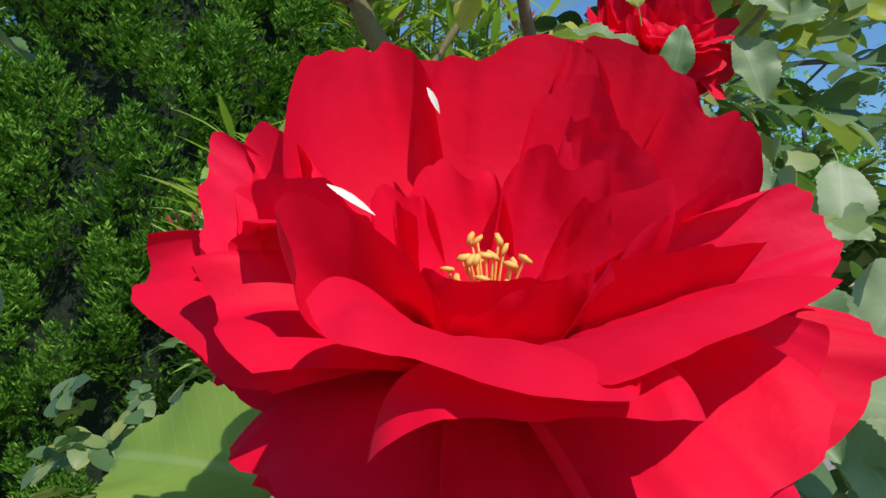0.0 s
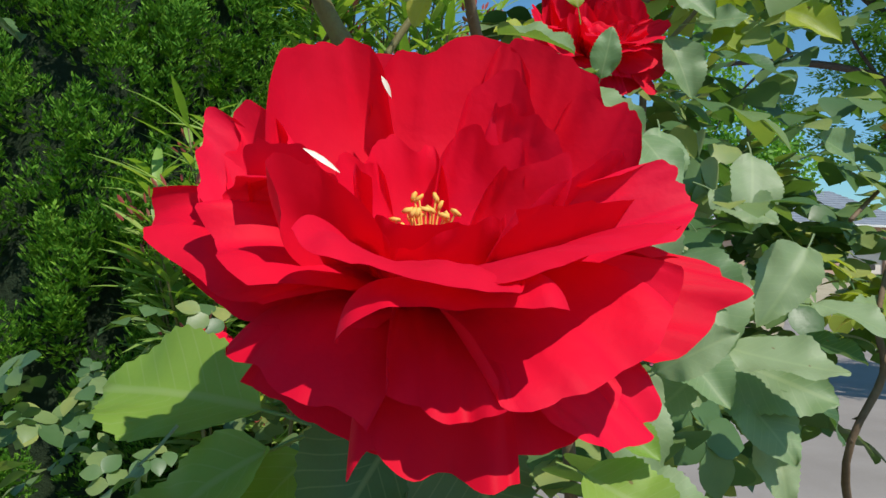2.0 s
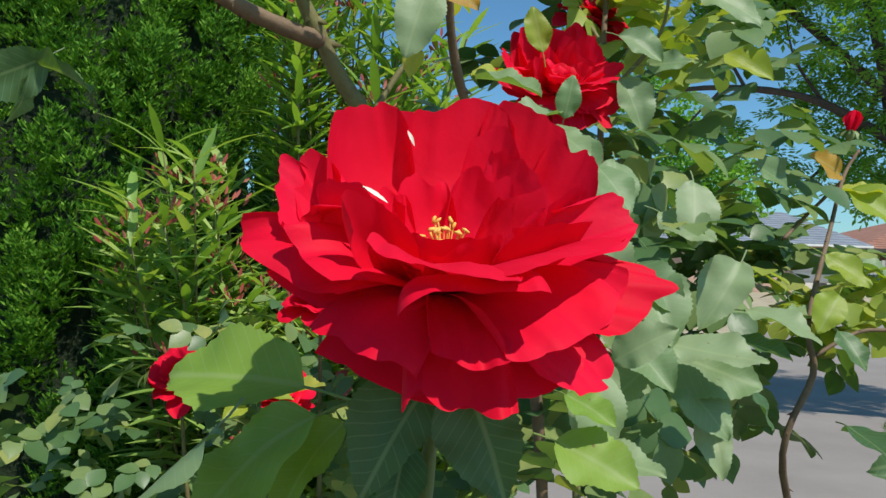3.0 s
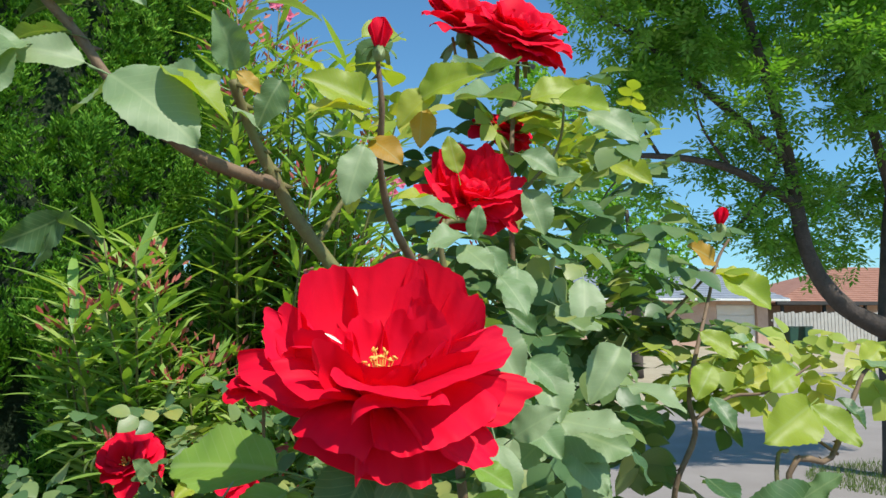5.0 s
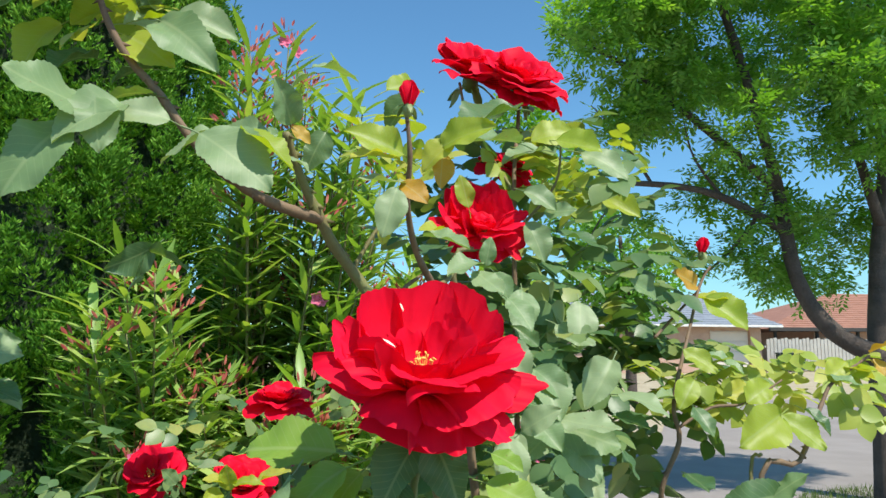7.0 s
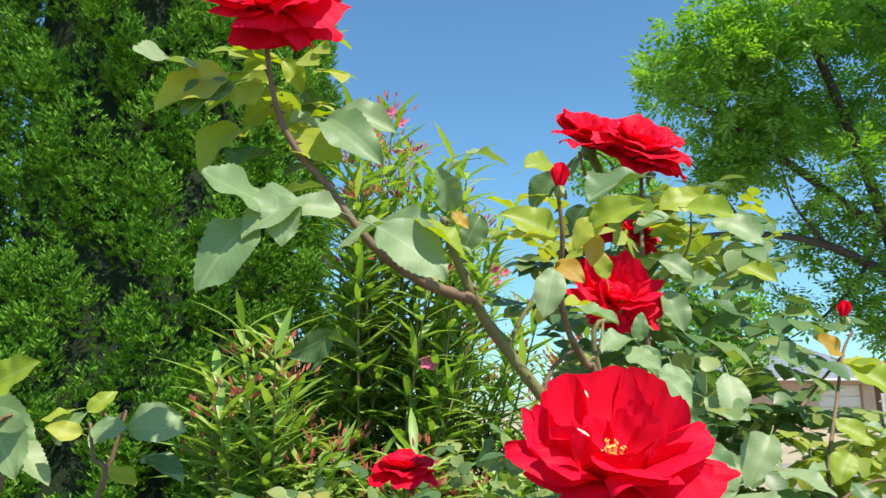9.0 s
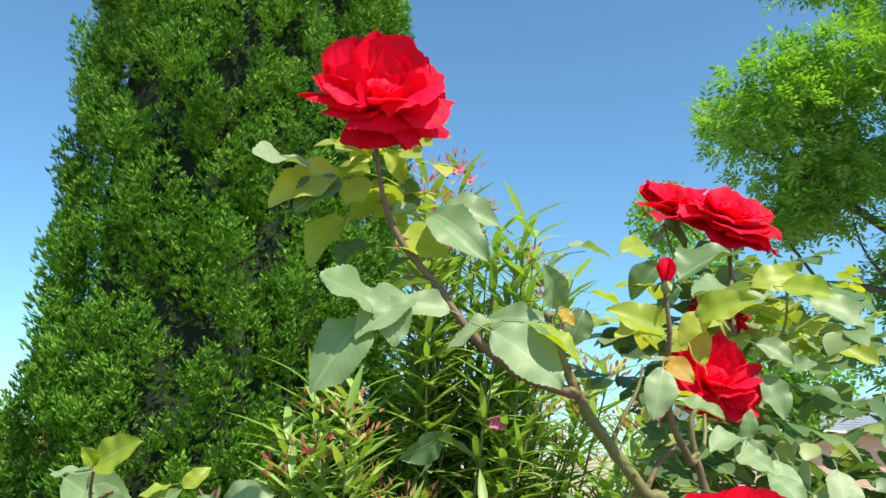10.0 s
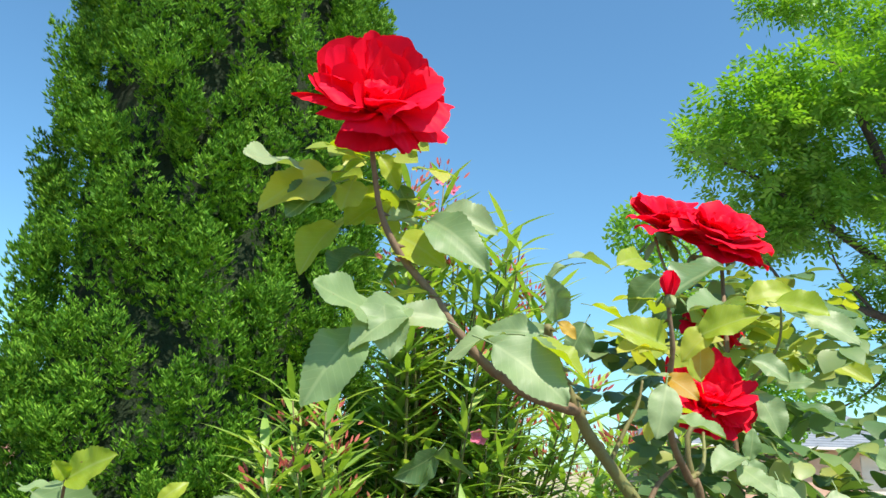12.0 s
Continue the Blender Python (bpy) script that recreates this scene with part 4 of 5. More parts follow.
    if not stamens:
        for phi, length, width, t0, t1, curl in heart(0.046, seed):
            v, f = petal_grid(length, width, t0, t1, curl, 0.085, rng, 13, 14, point=rng.uniform(0.0, 0.09), cup=rng.uniform(0.2, 0.42))
            raw("petal", v, f, RED, head).matrix_basis = Matrix.Translation(FOOT) @ axis_frame(AXIS, phi)
    for k in range(22 if stamens else 0):
        a, r = rng.uniform(0, 6.28), 0.0088 * math.sqrt(rng.random())
        stamen(head, Vector((r * math.cos(a) - 0.001, r * math.sin(a) * 0.8 - 0.002, rng.uniform(-0.0100, -0.003) + 0.003 * math.sin(a))), 0.5, 0.06, rng)
    for k in range(5):
        v, f = petal_grid(0.030, 0.009, 95, 150, 30, 0.05, rng, 5, 8, point=0.5, cup=0.2)
        ob = raw("sepal", v, f, SEPAL, head, "narrow green sepal")
        ob.matrix_basis = Matrix.Translation(FOOT) @ axis_frame(AXIS, 72 * k + 20) @ Matrix.Translation((0, 0, -0.007))
    return head


large_flower((0.041, 0.168, 1.331))
bloom(bush, (0.224, 0.86, 1.774), (-0.10, -0.52, 0.85), varied(1.42, 12, 14, 104) + heart(0.062, 12), 12, stamens=False, spin=60)
bloom(bush, (0.284, 0.80, 1.735), (0.14, -0.55, 0.83), varied(1.40, 13, 14, 104) + heart(0.066, 13), 13, stamens=False, spin=20)
large_flower((0.178, 0.600, 1.496), (0.05, -0.60, 0.80), 8, 0.95, 14, 0.0022, False)
large_flower((-0.206, 0.300, 1.712), (0.10, -0.76, 0.64), 32, 1.0, 15, 0.003, False)
bloom(bush, (0.26, 0.78, 1.60), (0.2, -0.5, 0.8), rings(0.045, 19), 19)
bloom(back_bush, (-0.073, 1.16, 1.235), (0.0, -0.25, 1), rings(0.062, 16), 16)
bloom(back_bush, (-0.297, 1.21, 1.105), (-0.3, -0.7, 0.6), varied(1.18, 17), 17, spin=75)
bloom(back_bush, (-0.13, 1.10, 1.10), (0.1, -0.6, 0.8), varied(1.12, 18), 18, spin=130)


def petal_edge(place, way, length, width):
    """A torn, cream-white sliver along a petal's rim."""
    store, fc = [], []
    blade(store, fc, Vector(place), Vector(way).normalized(), Vector((0.1, -1, 0.5)), length, width, 0.2)
    raw("petal_edge", store, fc, CREAM_PETAL, bush, "cream white torn petal edge")


petal_edge((0.0280, 0.1820, 1.3610), (0.514, 0.000, -0.857), 0.0058, 0.0014)
petal_edge((0.0140, 0.1480, 1.3380), (0.889, -0.111, -0.444), 0.0090, 0.0014)
rose_bud(bush, (0.054, 0.345, 1.543), (0.02, -0.1, 1), 0.025)
rose_bud(bush, (0.533, 0.712, 1.472), (0.1, -0.1, 1), 0.026)
cane(bush, [(0.120, 0.500, 0.020), (0.130, 0.480, 0.600), (0.120, 0.460, 1.050), (0.072, 0.425, 1.328), (0.044, 0.412, 1.363), (0.011, 0.400, 1.404), (-0.008, 0.395, 1.429), (-0.019, 0.388, 1.449), (-0.031, 0.380, 1.471), (-0.042, 0.370, 1.495), (-0.051, 0.355, 1.518)], 0.0080, 0.0034, CANE)
cane(bush, [(-0.019, 0.388, 1.449), (-0.042, 0.375, 1.453), (-0.068, 0.360, 1.460), (-0.089, 0.348, 1.471), (-0.107, 0.340, 1.483), (-0.129, 0.335, 1.507), (-0.152, 0.335, 1.539), (-0.178, 0.330, 1.568), (-0.196, 0.325, 1.602), (-0.204, 0.315, 1.640), (-0.208, 0.305, 1.672)], 0.0056, 0.0020, BARK)
cane(bush, [(0.140, 0.520, 0.020), (0.150, 0.500, 0.600), (0.150, 0.480, 1.100), (0.111, 0.450, 1.364), (0.092, 0.430, 1.393), (0.070, 0.405, 1.426), (0.058, 0.375, 1.464), (0.057, 0.352, 1.501), (0.053, 0.346, 1.536)], 0.0056, 0.0018, BARK)
cane(bush, [(0.011, 0.400, 1.404), (0.025, 0.405, 1.430), (0.041, 0.410, 1.457), (0.048, 0.415, 1.480)], 0.0026, 0.0012, CANE)
cane(bush, [(0.044, 0.412, 1.363), (0.060, 0.420, 1.389), (0.082, 0.430, 1.406)], 0.0030, 0.0014, BARK)
cane(bush, [(0.092, 0.430, 1.393), (0.113, 0.450, 1.407), (0.126, 0.480, 1.438)], 0.0030, 0.0014, CANE)
cane(bush, [(0.160, 0.550, 0.020), (0.180, 0.560, 0.700), (0.200, 0.580, 1.150), (0.137, 0.560, 1.416), (0.171, 0.575, 1.454), (0.181, 0.580, 1.477)], 0.0045, 0.00255, CANE)
cane(bush, [(0.200, 0.600, 0.020), (0.240, 0.660, 0.800), (0.250, 0.700, 1.300), (0.255, 0.720, 1.555), (0.280, 0.780, 1.675), (0.285, 0.790, 1.727)], 0.0045, 0.00255, BARK)
cane(bush, [(0.255, 0.720, 1.555), (0.210, 0.800, 1.678), (0.202, 0.840, 1.754)], 0.002625, 0.002125, CANE)
cane(bush, [(0.257, 0.700, 1.500), (0.299, 0.670, 1.556), (0.305, 0.660, 1.615)], 0.002625, 0.001275, CANE)
cane(bush, [(0.080, 0.200, 0.020), (0.070, 0.220, 0.600), (0.040, 0.215, 1.100), (0.040, 0.205, 1.234), (0.044, 0.188, 1.268), (0.041, 0.179, 1.298)], 0.0045, 0.0019, STEM)
cane(bush, [(0.450, 0.750, 0.020), (0.470, 0.720, 0.600), (0.460, 0.680, 1.000), (0.401, 0.600, 1.148), (0.429, 0.600, 1.222), (0.429, 0.610, 1.270), (0.493, 0.680, 1.366), (0.532, 0.720, 1.426), (0.556, 0.730, 1.457)], 0.0045, 0.0017, BARK)
cane(bush, [(0.431, 0.660, 1.351), (0.478, 0.700, 1.379), (0.532, 0.720, 1.422)], 0.00225, 0.0017, BARK)
cane(bush, [(0.430, 0.600, 1.239), (0.480, 0.610, 1.262), (0.529, 0.610, 1.267), (0.581, 0.610, 1.296)], 0.00225, 0.001275, BARK)
cane(bush, [(0.550, 0.600, 0.020), (0.600, 0.600, 0.600), (0.484, 0.520, 1.151), (0.551, 0.540, 1.204), (0.607, 0.570, 1.268), (0.634, 0.580, 1.295), (0.704, 0.600, 1.327)], 0.0045, 0.0017, BARK)
cane(bush, [(0.559, 0.540, 1.207), (0.533, 0.550, 1.230), (0.532, 0.550, 1.254)], 0.001875, 0.001275, BARK)
cane(bush, [(0.500, 0.550, 0.020), (0.520, 0.550, 0.700), (0.480, 0.530, 1.157), (0.507, 0.550, 1.211)], 0.003, 0.002125, CANE)
cane(low_bush, [(-0.620, 0.720, 0.020), (-0.600, 0.680, 0.700), (-0.422, 0.640, 1.292), (-0.425, 0.640, 1.332), (-0.441, 0.640, 1.352)], 0.00375, 0.0017, BARK)
cane(low_bush, [(-0.660, 0.660, 0.020), (-0.660, 0.640, 0.700), (-0.521, 0.600, 1.289), (-0.536, 0.580, 1.333), (-0.528, 0.560, 1.377)], 0.00375, 0.0017, BARK)
cane(low_bush, [(-0.600, 0.680, 0.900), (-0.422, 0.600, 1.244), (-0.429, 0.600, 1.299), (-0.435, 0.600, 1.336)], 0.003, 0.0017, BARK)
cane(back_bush, [(-0.100, 1.200, 0.000), (-0.120, 1.180, 0.600), (-0.140, 1.140, 0.950), (-0.130, 1.110, 1.090)], 0.005, 0.003, CANE)
cane(back_bush, [(-0.140, 1.220, 0.000), (-0.220, 1.220, 0.600), (-0.280, 1.220, 0.900), (-0.300, 1.225, 1.090)], 0.005, 0.003, CANE)
cane(back_bush, [(-0.060, 1.220, 0.000), (-0.060, 1.200, 0.700), (-0.070, 1.170, 1.220)], 0.005, 0.003, CANE)
leaf(bush, (-0.271, 0.330, 1.647), (-0.304, 0.270, 1.626), "pale", (0, -1, 0.5))
leaf(bush, (-0.246, 0.340, 1.646), (-0.294, 0.300, 1.616), "young", (0, -1, 0.5))
leaf(bush, (-0.238, 0.330, 1.631), (-0.275, 0.310, 1.599), "green", (0, -1, 0.5))
leaf(bush, (-0.217, 0.360, 1.666), (-0.253, 0.360, 1.639), "young", (0, -0.35, 1))
leaf(bush, (-0.225, 0.350, 1.642), (-0.229, 0.315, 1.603), "young", (0, -1, 0.5))
leaf(bush, (-0.205, 0.400, 1.689), (-0.185, 0.400, 1.657), "young", (0, -1, 0.5))
leaf(bush, (-0.257, 0.400, 1.694), (-0.205, 0.400, 1.689), "young", (0, -0.35, 1))
leaf(bush, (-0.238, 0.360, 1.603), (-0.267, 0.340, 1.565), "young", (0, -1, 0.5))
leaf(bush, (-0.211, 0.370, 1.579), (-0.236, 0.330, 1.562), "green", (0, -0.35, 1))
leaf(bush, (-0.194, 0.380, 1.616), (-0.162, 0.400, 1.626), "pale", (0, -1, 0.5))
leaf(bush, (-0.177, 0.360, 1.612), (-0.140, 0.350, 1.615), "young", (0, -0.35, 1))
leaf(bush, (-0.145, 0.350, 1.613), (-0.095, 0.340, 1.604), "pale", (0, -1, 0.5))
leaf(bush, (-0.155, 0.340, 1.604), (-0.109, 0.300, 1.571), "pale", (0, -1, 0.5))
leaf(bush, (-0.184, 0.350, 1.593), (-0.142, 0.320, 1.564), "young", (0, -1, 0.5))
leaf(bush, (-0.162, 0.360, 1.569), (-0.195, 0.350, 1.560), "green", (0, -0.35, 1))
leaf(bush, (-0.223, 0.420, 1.671), (-0.276, 0.450, 1.688), "young", (0, -1, 0.5))
leaf(bush, (-0.187, 0.420, 1.666), (-0.172, 0.420, 1.635), "green", (0, -1, 0.5))
leaf(bush, (-0.159, 0.400, 1.712), (-0.138, 0.420, 1.718), "young", (0, -1, 0.5))
leaf(bush, (-0.201, 0.380, 1.633), (-0.230, 0.360, 1.603), "young", (0, -1, 0.5))
leaf(bush, (-0.194, 0.300, 1.512), (-0.241, 0.250, 1.521), "pale", (0, -1, 0.5))
leaf(bush, (-0.211, 0.320, 1.523), (-0.237, 0.330, 1.542), "green", (0, -0.35, 1))
leaf(bush, (-0.169, 0.300, 1.517), (-0.205, 0.260, 1.493), "pale", (0, -1, 0.5))
leaf(bush, (-0.138, 0.310, 1.510), (-0.175, 0.290, 1.520), "pale", (0, -1, 0.5))
leaf(bush, (-0.153, 0.330, 1.536), (-0.193, 0.330, 1.538), "green", (0, -0.35, 1))
leaf(bush, (-0.206, 0.290, 1.498), (-0.242, 0.255, 1.451), "pale", (0, -1, 0.5))
leaf(bush, (-0.189, 0.290, 1.519), (-0.181, 0.270, 1.480), "pale", (0, -1, 0.5))
leaf(bush, (-0.092, 0.300, 1.500), (-0.143, 0.290, 1.491), "pale", (0, -0.35, 1))
leaf(bush, (-0.062, 0.320, 1.504), (-0.107, 0.320, 1.513), "pale", (0, -1, 0.5))
leaf(bush, (-0.061, 0.330, 1.504), (-0.064, 0.340, 1.522), "pale", (0, -1, 0.5))
leaf(bush, (-0.047, 0.300, 1.483), (-0.024, 0.300, 1.474), "pale", (0, -0.35, 1))
leaf(bush, (-0.046, 0.330, 1.518), (-0.052, 0.300, 1.543), "pale", (0, -1, 0.5))
leaf(bush, (-0.046, 0.330, 1.516), (-0.029, 0.330, 1.504), "yellow", (0, -1, 0.5))
leaf(bush, (-0.030, 0.360, 1.580), (0.010, 0.370, 1.590), "pale", (0, -0.35, 1))
leaf(bush, (-0.025, 0.360, 1.575), (-0.059, 0.360, 1.563), "pale", (0, -0.35, 1))
leaf(bush, (-0.010, 0.360, 1.538), (0.020, 0.360, 1.528), "young", (0, -0.35, 1))
leaf(bush, (-0.016, 0.360, 1.522), (-0.034, 0.350, 1.490), "green", (0, -1, 0.5))
leaf(bush, (0.051, 0.350, 1.502), (0.004, 0.330, 1.522), "young", (0, -1, 0.5))
leaf(bush, (0.048, 0.350, 1.497), (0.005, 0.330, 1.500), "young", (0, -0.35, 1))
leaf(bush, (0.088, 0.370, 1.516), (0.127, 0.340, 1.536), "young", (0, -1, 0.5))
leaf(bush, (0.099, 0.370, 1.521), (0.071, 0.360, 1.499), "young", (0, -1, 0.5))
leaf(bush, (0.091, 0.380, 1.513), (0.088, 0.370, 1.481), "yellow", (0, -1, 0.5))
leaf(bush, (0.049, 0.350, 1.477), (0.069, 0.330, 1.461), "yellow", (0, -1, 0.5))
leaf(bush, (0.054, 0.350, 1.477), (0.010, 0.340, 1.475), "pale", (0, -0.35, 1))
leaf(bush, (0.043, 0.330, 1.468), (0.030, 0.310, 1.430), "pale", (0, -1, 0.5))
leaf(bush, (0.084, 0.450, 1.446), (0.125, 0.420, 1.440), "pale", (0, -0.35, 1))
leaf(bush, (0.040, 0.360, 1.440), (0.034, 0.360, 1.423), "young", (0, -1, 0.5))
leaf(bush, (0.071, 0.420, 1.581), (0.041, 0.420, 1.551), "green", (0, -1, 0.5))
leaf(bush, (0.051, 0.500, 1.613), (0.096, 0.520, 1.640), "young", (0, -1, 0.5))
leaf(bush, (0.258, 0.720, 1.676), (0.164, 0.660, 1.635), "green", (0, -0.35, 1))
leaf(bush, (0.235, 0.620, 1.597), (0.158, 0.580, 1.594), "pale", (0, -0.35, 1))
leaf(bush, (0.269, 0.680, 1.618), (0.330, 0.660, 1.639), "young", (0, -1, 0.5))
leaf(bush, (0.298, 0.660, 1.615), (0.346, 0.620, 1.596), "young", (0, -1, 0.5))
leaf(bush, (0.333, 0.660, 1.600), (0.385, 0.620, 1.572), "pale", (0, -1, 0.5))
leaf(bush, (0.272, 0.640, 1.595), (0.212, 0.620, 1.582), "pale", (0, -0.35, 1))
leaf(bush, (0.376, 0.700, 1.551), (0.418, 0.660, 1.525), "young", (0, -1, 0.5))
leaf(bush, (0.349, 0.720, 1.565), (0.391, 0.720, 1.558), "green", (0, -0.35, 1))
leaf(bush, (0.234, 0.600, 1.530), (0.270, 0.580, 1.509), "pale", (0, -1, 0.5))
leaf(bush, (0.259, 0.600, 1.504), (0.296, 0.580, 1.503), "pale", (0, -1, 0.5))
leaf(bush, (0.276, 0.600, 1.481), (0.330, 0.570, 1.455), "green", (0, -0.35, 1))
leaf(bush, (0.237, 0.600, 1.490), (0.256, 0.580, 1.444), "pale", (0, -1, 0.5))
leaf(bush, (0.144, 0.600, 1.598), (0.121, 0.600, 1.569), "green", (0, -1, 0.5))
leaf(bush, (0.219, 0.750, 1.666), (0.284, 0.780, 1.711), "green", (0, -0.35, 1))
leaf(bush, (0.153, 0.550, 1.496), (0.143, 0.550, 1.535), "young", (0, -1, 0.5))
leaf(bush, (0.165, 0.480, 1.414), (0.177, 0.460, 1.389), "pale", (0, -1, 0.5))
leaf(bush, (0.189, 0.460, 1.394), (0.179, 0.420, 1.358), "pale", (0, -1, 0.5))
leaf(bush, (0.239, 0.500, 1.361), (0.267, 0.460, 1.335), "pale", (0, -1, 0.5))
leaf(bush, (0.266, 0.500, 1.386), (0.255, 0.460, 1.344), "pale", (0, -1, 0.5))
leaf(bush, (0.173, 0.360, 1.316), (0.181, 0.320, 1.281), "pale", (0, -1, 0.5))
leaf(bush, (0.282, 0.450, 1.323), (0.249, 0.420, 1.286), "pale", (0, -1, 0.5))
leaf(bush, (0.290, 0.460, 1.288), (0.327, 0.420, 1.283), "pale", (0, -0.35, 1))
leaf(bush, (0.190, 0.360, 1.268), (0.237, 0.330, 1.251), "pale", (0, -1, 0.5))
leaf(bush, (0.187, 0.360, 1.264), (0.154, 0.330, 1.247), "pale", (0, -1, 0.5))
leaf(bush, (0.197, 0.360, 1.251), (0.218, 0.330, 1.226), "pale", (0, -1, 0.5))
leaf(bush, (0.217, 0.360, 1.231), (0.219, 0.330, 1.208), "pale", (0, -1, 0.5))
leaf(bush, (0.129, 0.300, 1.265), (0.129, 0.270, 1.232), "pale", (0, -1, 0.5))
leaf(bush, (0.276, 0.420, 1.236), (0.293, 0.420, 1.208), "green", (0, -0.35, 1))
leaf(bush, (0.279, 0.450, 1.266), (0.312, 0.430, 1.258), "green", (0, -0.35, 1))
leaf(bush, (0.143, 0.330, 1.289), (0.177, 0.330, 1.288), "green", (0, -0.35, 1))
leaf(bush, (0.132, 0.340, 1.340), (0.150, 0.310, 1.310), "pale", (0, -1, 0.5))
leaf(bush, (0.128, 0.300, 1.218), (0.162, 0.280, 1.220), "pale", (0, -0.35, 1))
leaf(bush, (0.187, 0.400, 1.336), (0.165, 0.400, 1.357), "green", (0, -1, 0.5))
leaf(bush, (0.450, 0.620, 1.335), (0.485, 0.600, 1.305), "young", (0, -1, 0.5))
leaf(bush, (0.482, 0.620, 1.327), (0.526, 0.600, 1.311), "pale", (0, -0.35, 1))
leaf(bush, (0.453, 0.600, 1.298), (0.424, 0.580, 1.265), "young", (0, -1, 0.5))
leaf(bush, (0.454, 0.620, 1.269), (0.405, 0.600, 1.285), "pale", (0, -0.35, 1))
leaf(bush, (0.440, 0.580, 1.265), (0.451, 0.550, 1.236), "green", (0, -0.35, 1))
leaf(bush, (0.536, 0.550, 1.257), (0.468, 0.520, 1.229), "young", (0, -1, 0.5))
leaf(bush, (0.536, 0.550, 1.257), (0.572, 0.520, 1.218), "young", (0, -1, 0.5))
leaf(bush, (0.575, 0.560, 1.262), (0.601, 0.540, 1.239), "green", (0, -0.35, 1))
leaf(bush, (0.625, 0.580, 1.295), (0.662, 0.580, 1.324), "young", (0, -1, 0.5))
leaf(bush, (0.626, 0.580, 1.303), (0.658, 0.560, 1.288), "pale", (0, -0.35, 1))
leaf(bush, (0.705, 0.600, 1.331), (0.713, 0.570, 1.344), "yellow", (0, -0.35, 1))
leaf(bush, (0.708, 0.600, 1.323), (0.713, 0.580, 1.305), "yellow", (0, -1, 0.5))
leaf(bush, (0.719, 0.600, 1.337), (0.736, 0.580, 1.330), "young", (0, -0.35, 1))
leaf(bush, (0.695, 0.600, 1.320), (0.660, 0.580, 1.302), "young", (0, -1, 0.5))
leaf(bush, (0.501, 0.500, 1.173), (0.425, 0.480, 1.172), "green", (0, -1, 0.5))
leaf(bush, (0.479, 0.500, 1.168), (0.518, 0.480, 1.200), "pale", (0, -0.35, 1))
leaf(bush, (0.523, 0.600, 1.268), (0.566, 0.600, 1.296), "young", (0, -1, 0.5))
leaf(bush, (0.503, 0.620, 1.275), (0.546, 0.620, 1.296), "young", (0, -1, 0.5))
leaf(bush, (0.528, 0.720, 1.426), (0.487, 0.700, 1.447), "yellow", (0, -1, 0.5))
leaf(bush, (0.536, 0.720, 1.409), (0.583, 0.680, 1.367), "young", (0, -1, 0.5))
leaf(bush, (0.527, 0.720, 1.409), (0.582, 0.720, 1.414), "young", (0, -0.35, 1))
leaf(bush, (0.444, 0.680, 1.406), (0.402, 0.660, 1.428), "pale", (0, -1, 0.5))
leaf(bush, (-0.008, 0.226, 1.265), (-0.068, 0.248, 1.270), "fresh", (0, -0.8, 1), 0.9)
leaf(bush, (-0.002, 0.210, 1.257), (-0.054, 0.188, 1.231), "fresh", (-0.1, -0.3, 1))
leaf(bush, (-0.036, 0.202, 1.254), (-0.064, 0.170, 1.232), "pale", (0.2, -0.4, -1))
leaf(bush, (0.040, 0.186, 1.276), (0.016, 0.164, 1.246), "green", (0, -0.8, 0.6), 0.9)
leaf(bush, (0.050, 0.184, 1.276), (0.064, 0.162, 1.243), "green", (0, -0.8, 0.6), 0.9)
leaf(bush, (0.008, 0.220, 1.252), (-0.018, 0.200, 1.228), "fresh", (0, -0.6, 1))
leaf(bush, (0.032, 0.200, 1.250), (0.026, 0.188, 1.226), "green", (0, -0.6, 1))
leaf(bush, (-0.107, 0.248, 1.483), (-0.058, 0.222, 1.451), "pale", (0, -1, 0.5))
leaf(bush, (-0.080, 0.250, 1.487), (-0.037, 0.238, 1.473), "young", (0, -0.35, 1))
leaf(bush, (0.136, 0.400, 1.411), (0.140, 0.390, 1.436), "pale", (0, -1, 0.3))
leaf(bush, (0.133, 0.400, 1.414), (0.097, 0.380, 1.404), "pale", (0, -0.5, 1))
leaf(bush, (0.126, 0.400, 1.406), (0.145, 0.370, 1.384), "pale", (0, -0.8, 0.7))
leaf(bush, (0.123, 0.500, 1.458), (0.085, 0.480, 1.457), "young", (0, -0.4, 1))
leaf(bush, (0.158, 0.400, 1.381), (0.173, 0.370, 1.359), "pale", (0, -0.8, 0.7))
leaf(bush, (0.169, 0.360, 1.316), (0.189, 0.330, 1.298), "pale", (0, -1, 0.5))
leaf(bush, (0.160, 0.340, 1.275), (0.177, 0.310, 1.256), "pale", (0, -1, 0.5))
leaf(bush, (0.185, 0.340, 1.274), (0.229, 0.310, 1.265), "pale", (0, -0.6, 1))
leaf(bush, (0.192, 0.350, 1.255), (0.215, 0.320, 1.231), "pale", (0, -1, 0.5))
leaf(bush, (0.148, 0.330, 1.263), (0.129, 0.310, 1.232), "pale", (0, -1, 0.5))
leaf(bush, (0.141, 0.300, 1.268), (0.161, 0.280, 1.287), "pale", (0, -1, 0.5))
leaf(bush, (0.103, 0.262, 1.236), (0.134, 0.238, 1.224), "fresh", (0, -0.7, 0.8), 1.0)
leaf(bush, (0.109, 0.270, 1.256), (0.127, 0.250, 1.247), "fresh", (0, -0.6, 1))
leaf(bush, (0.333, 0.400, 1.216), (0.330, 0.355, 1.208), "green", (0, -0.6, 1))
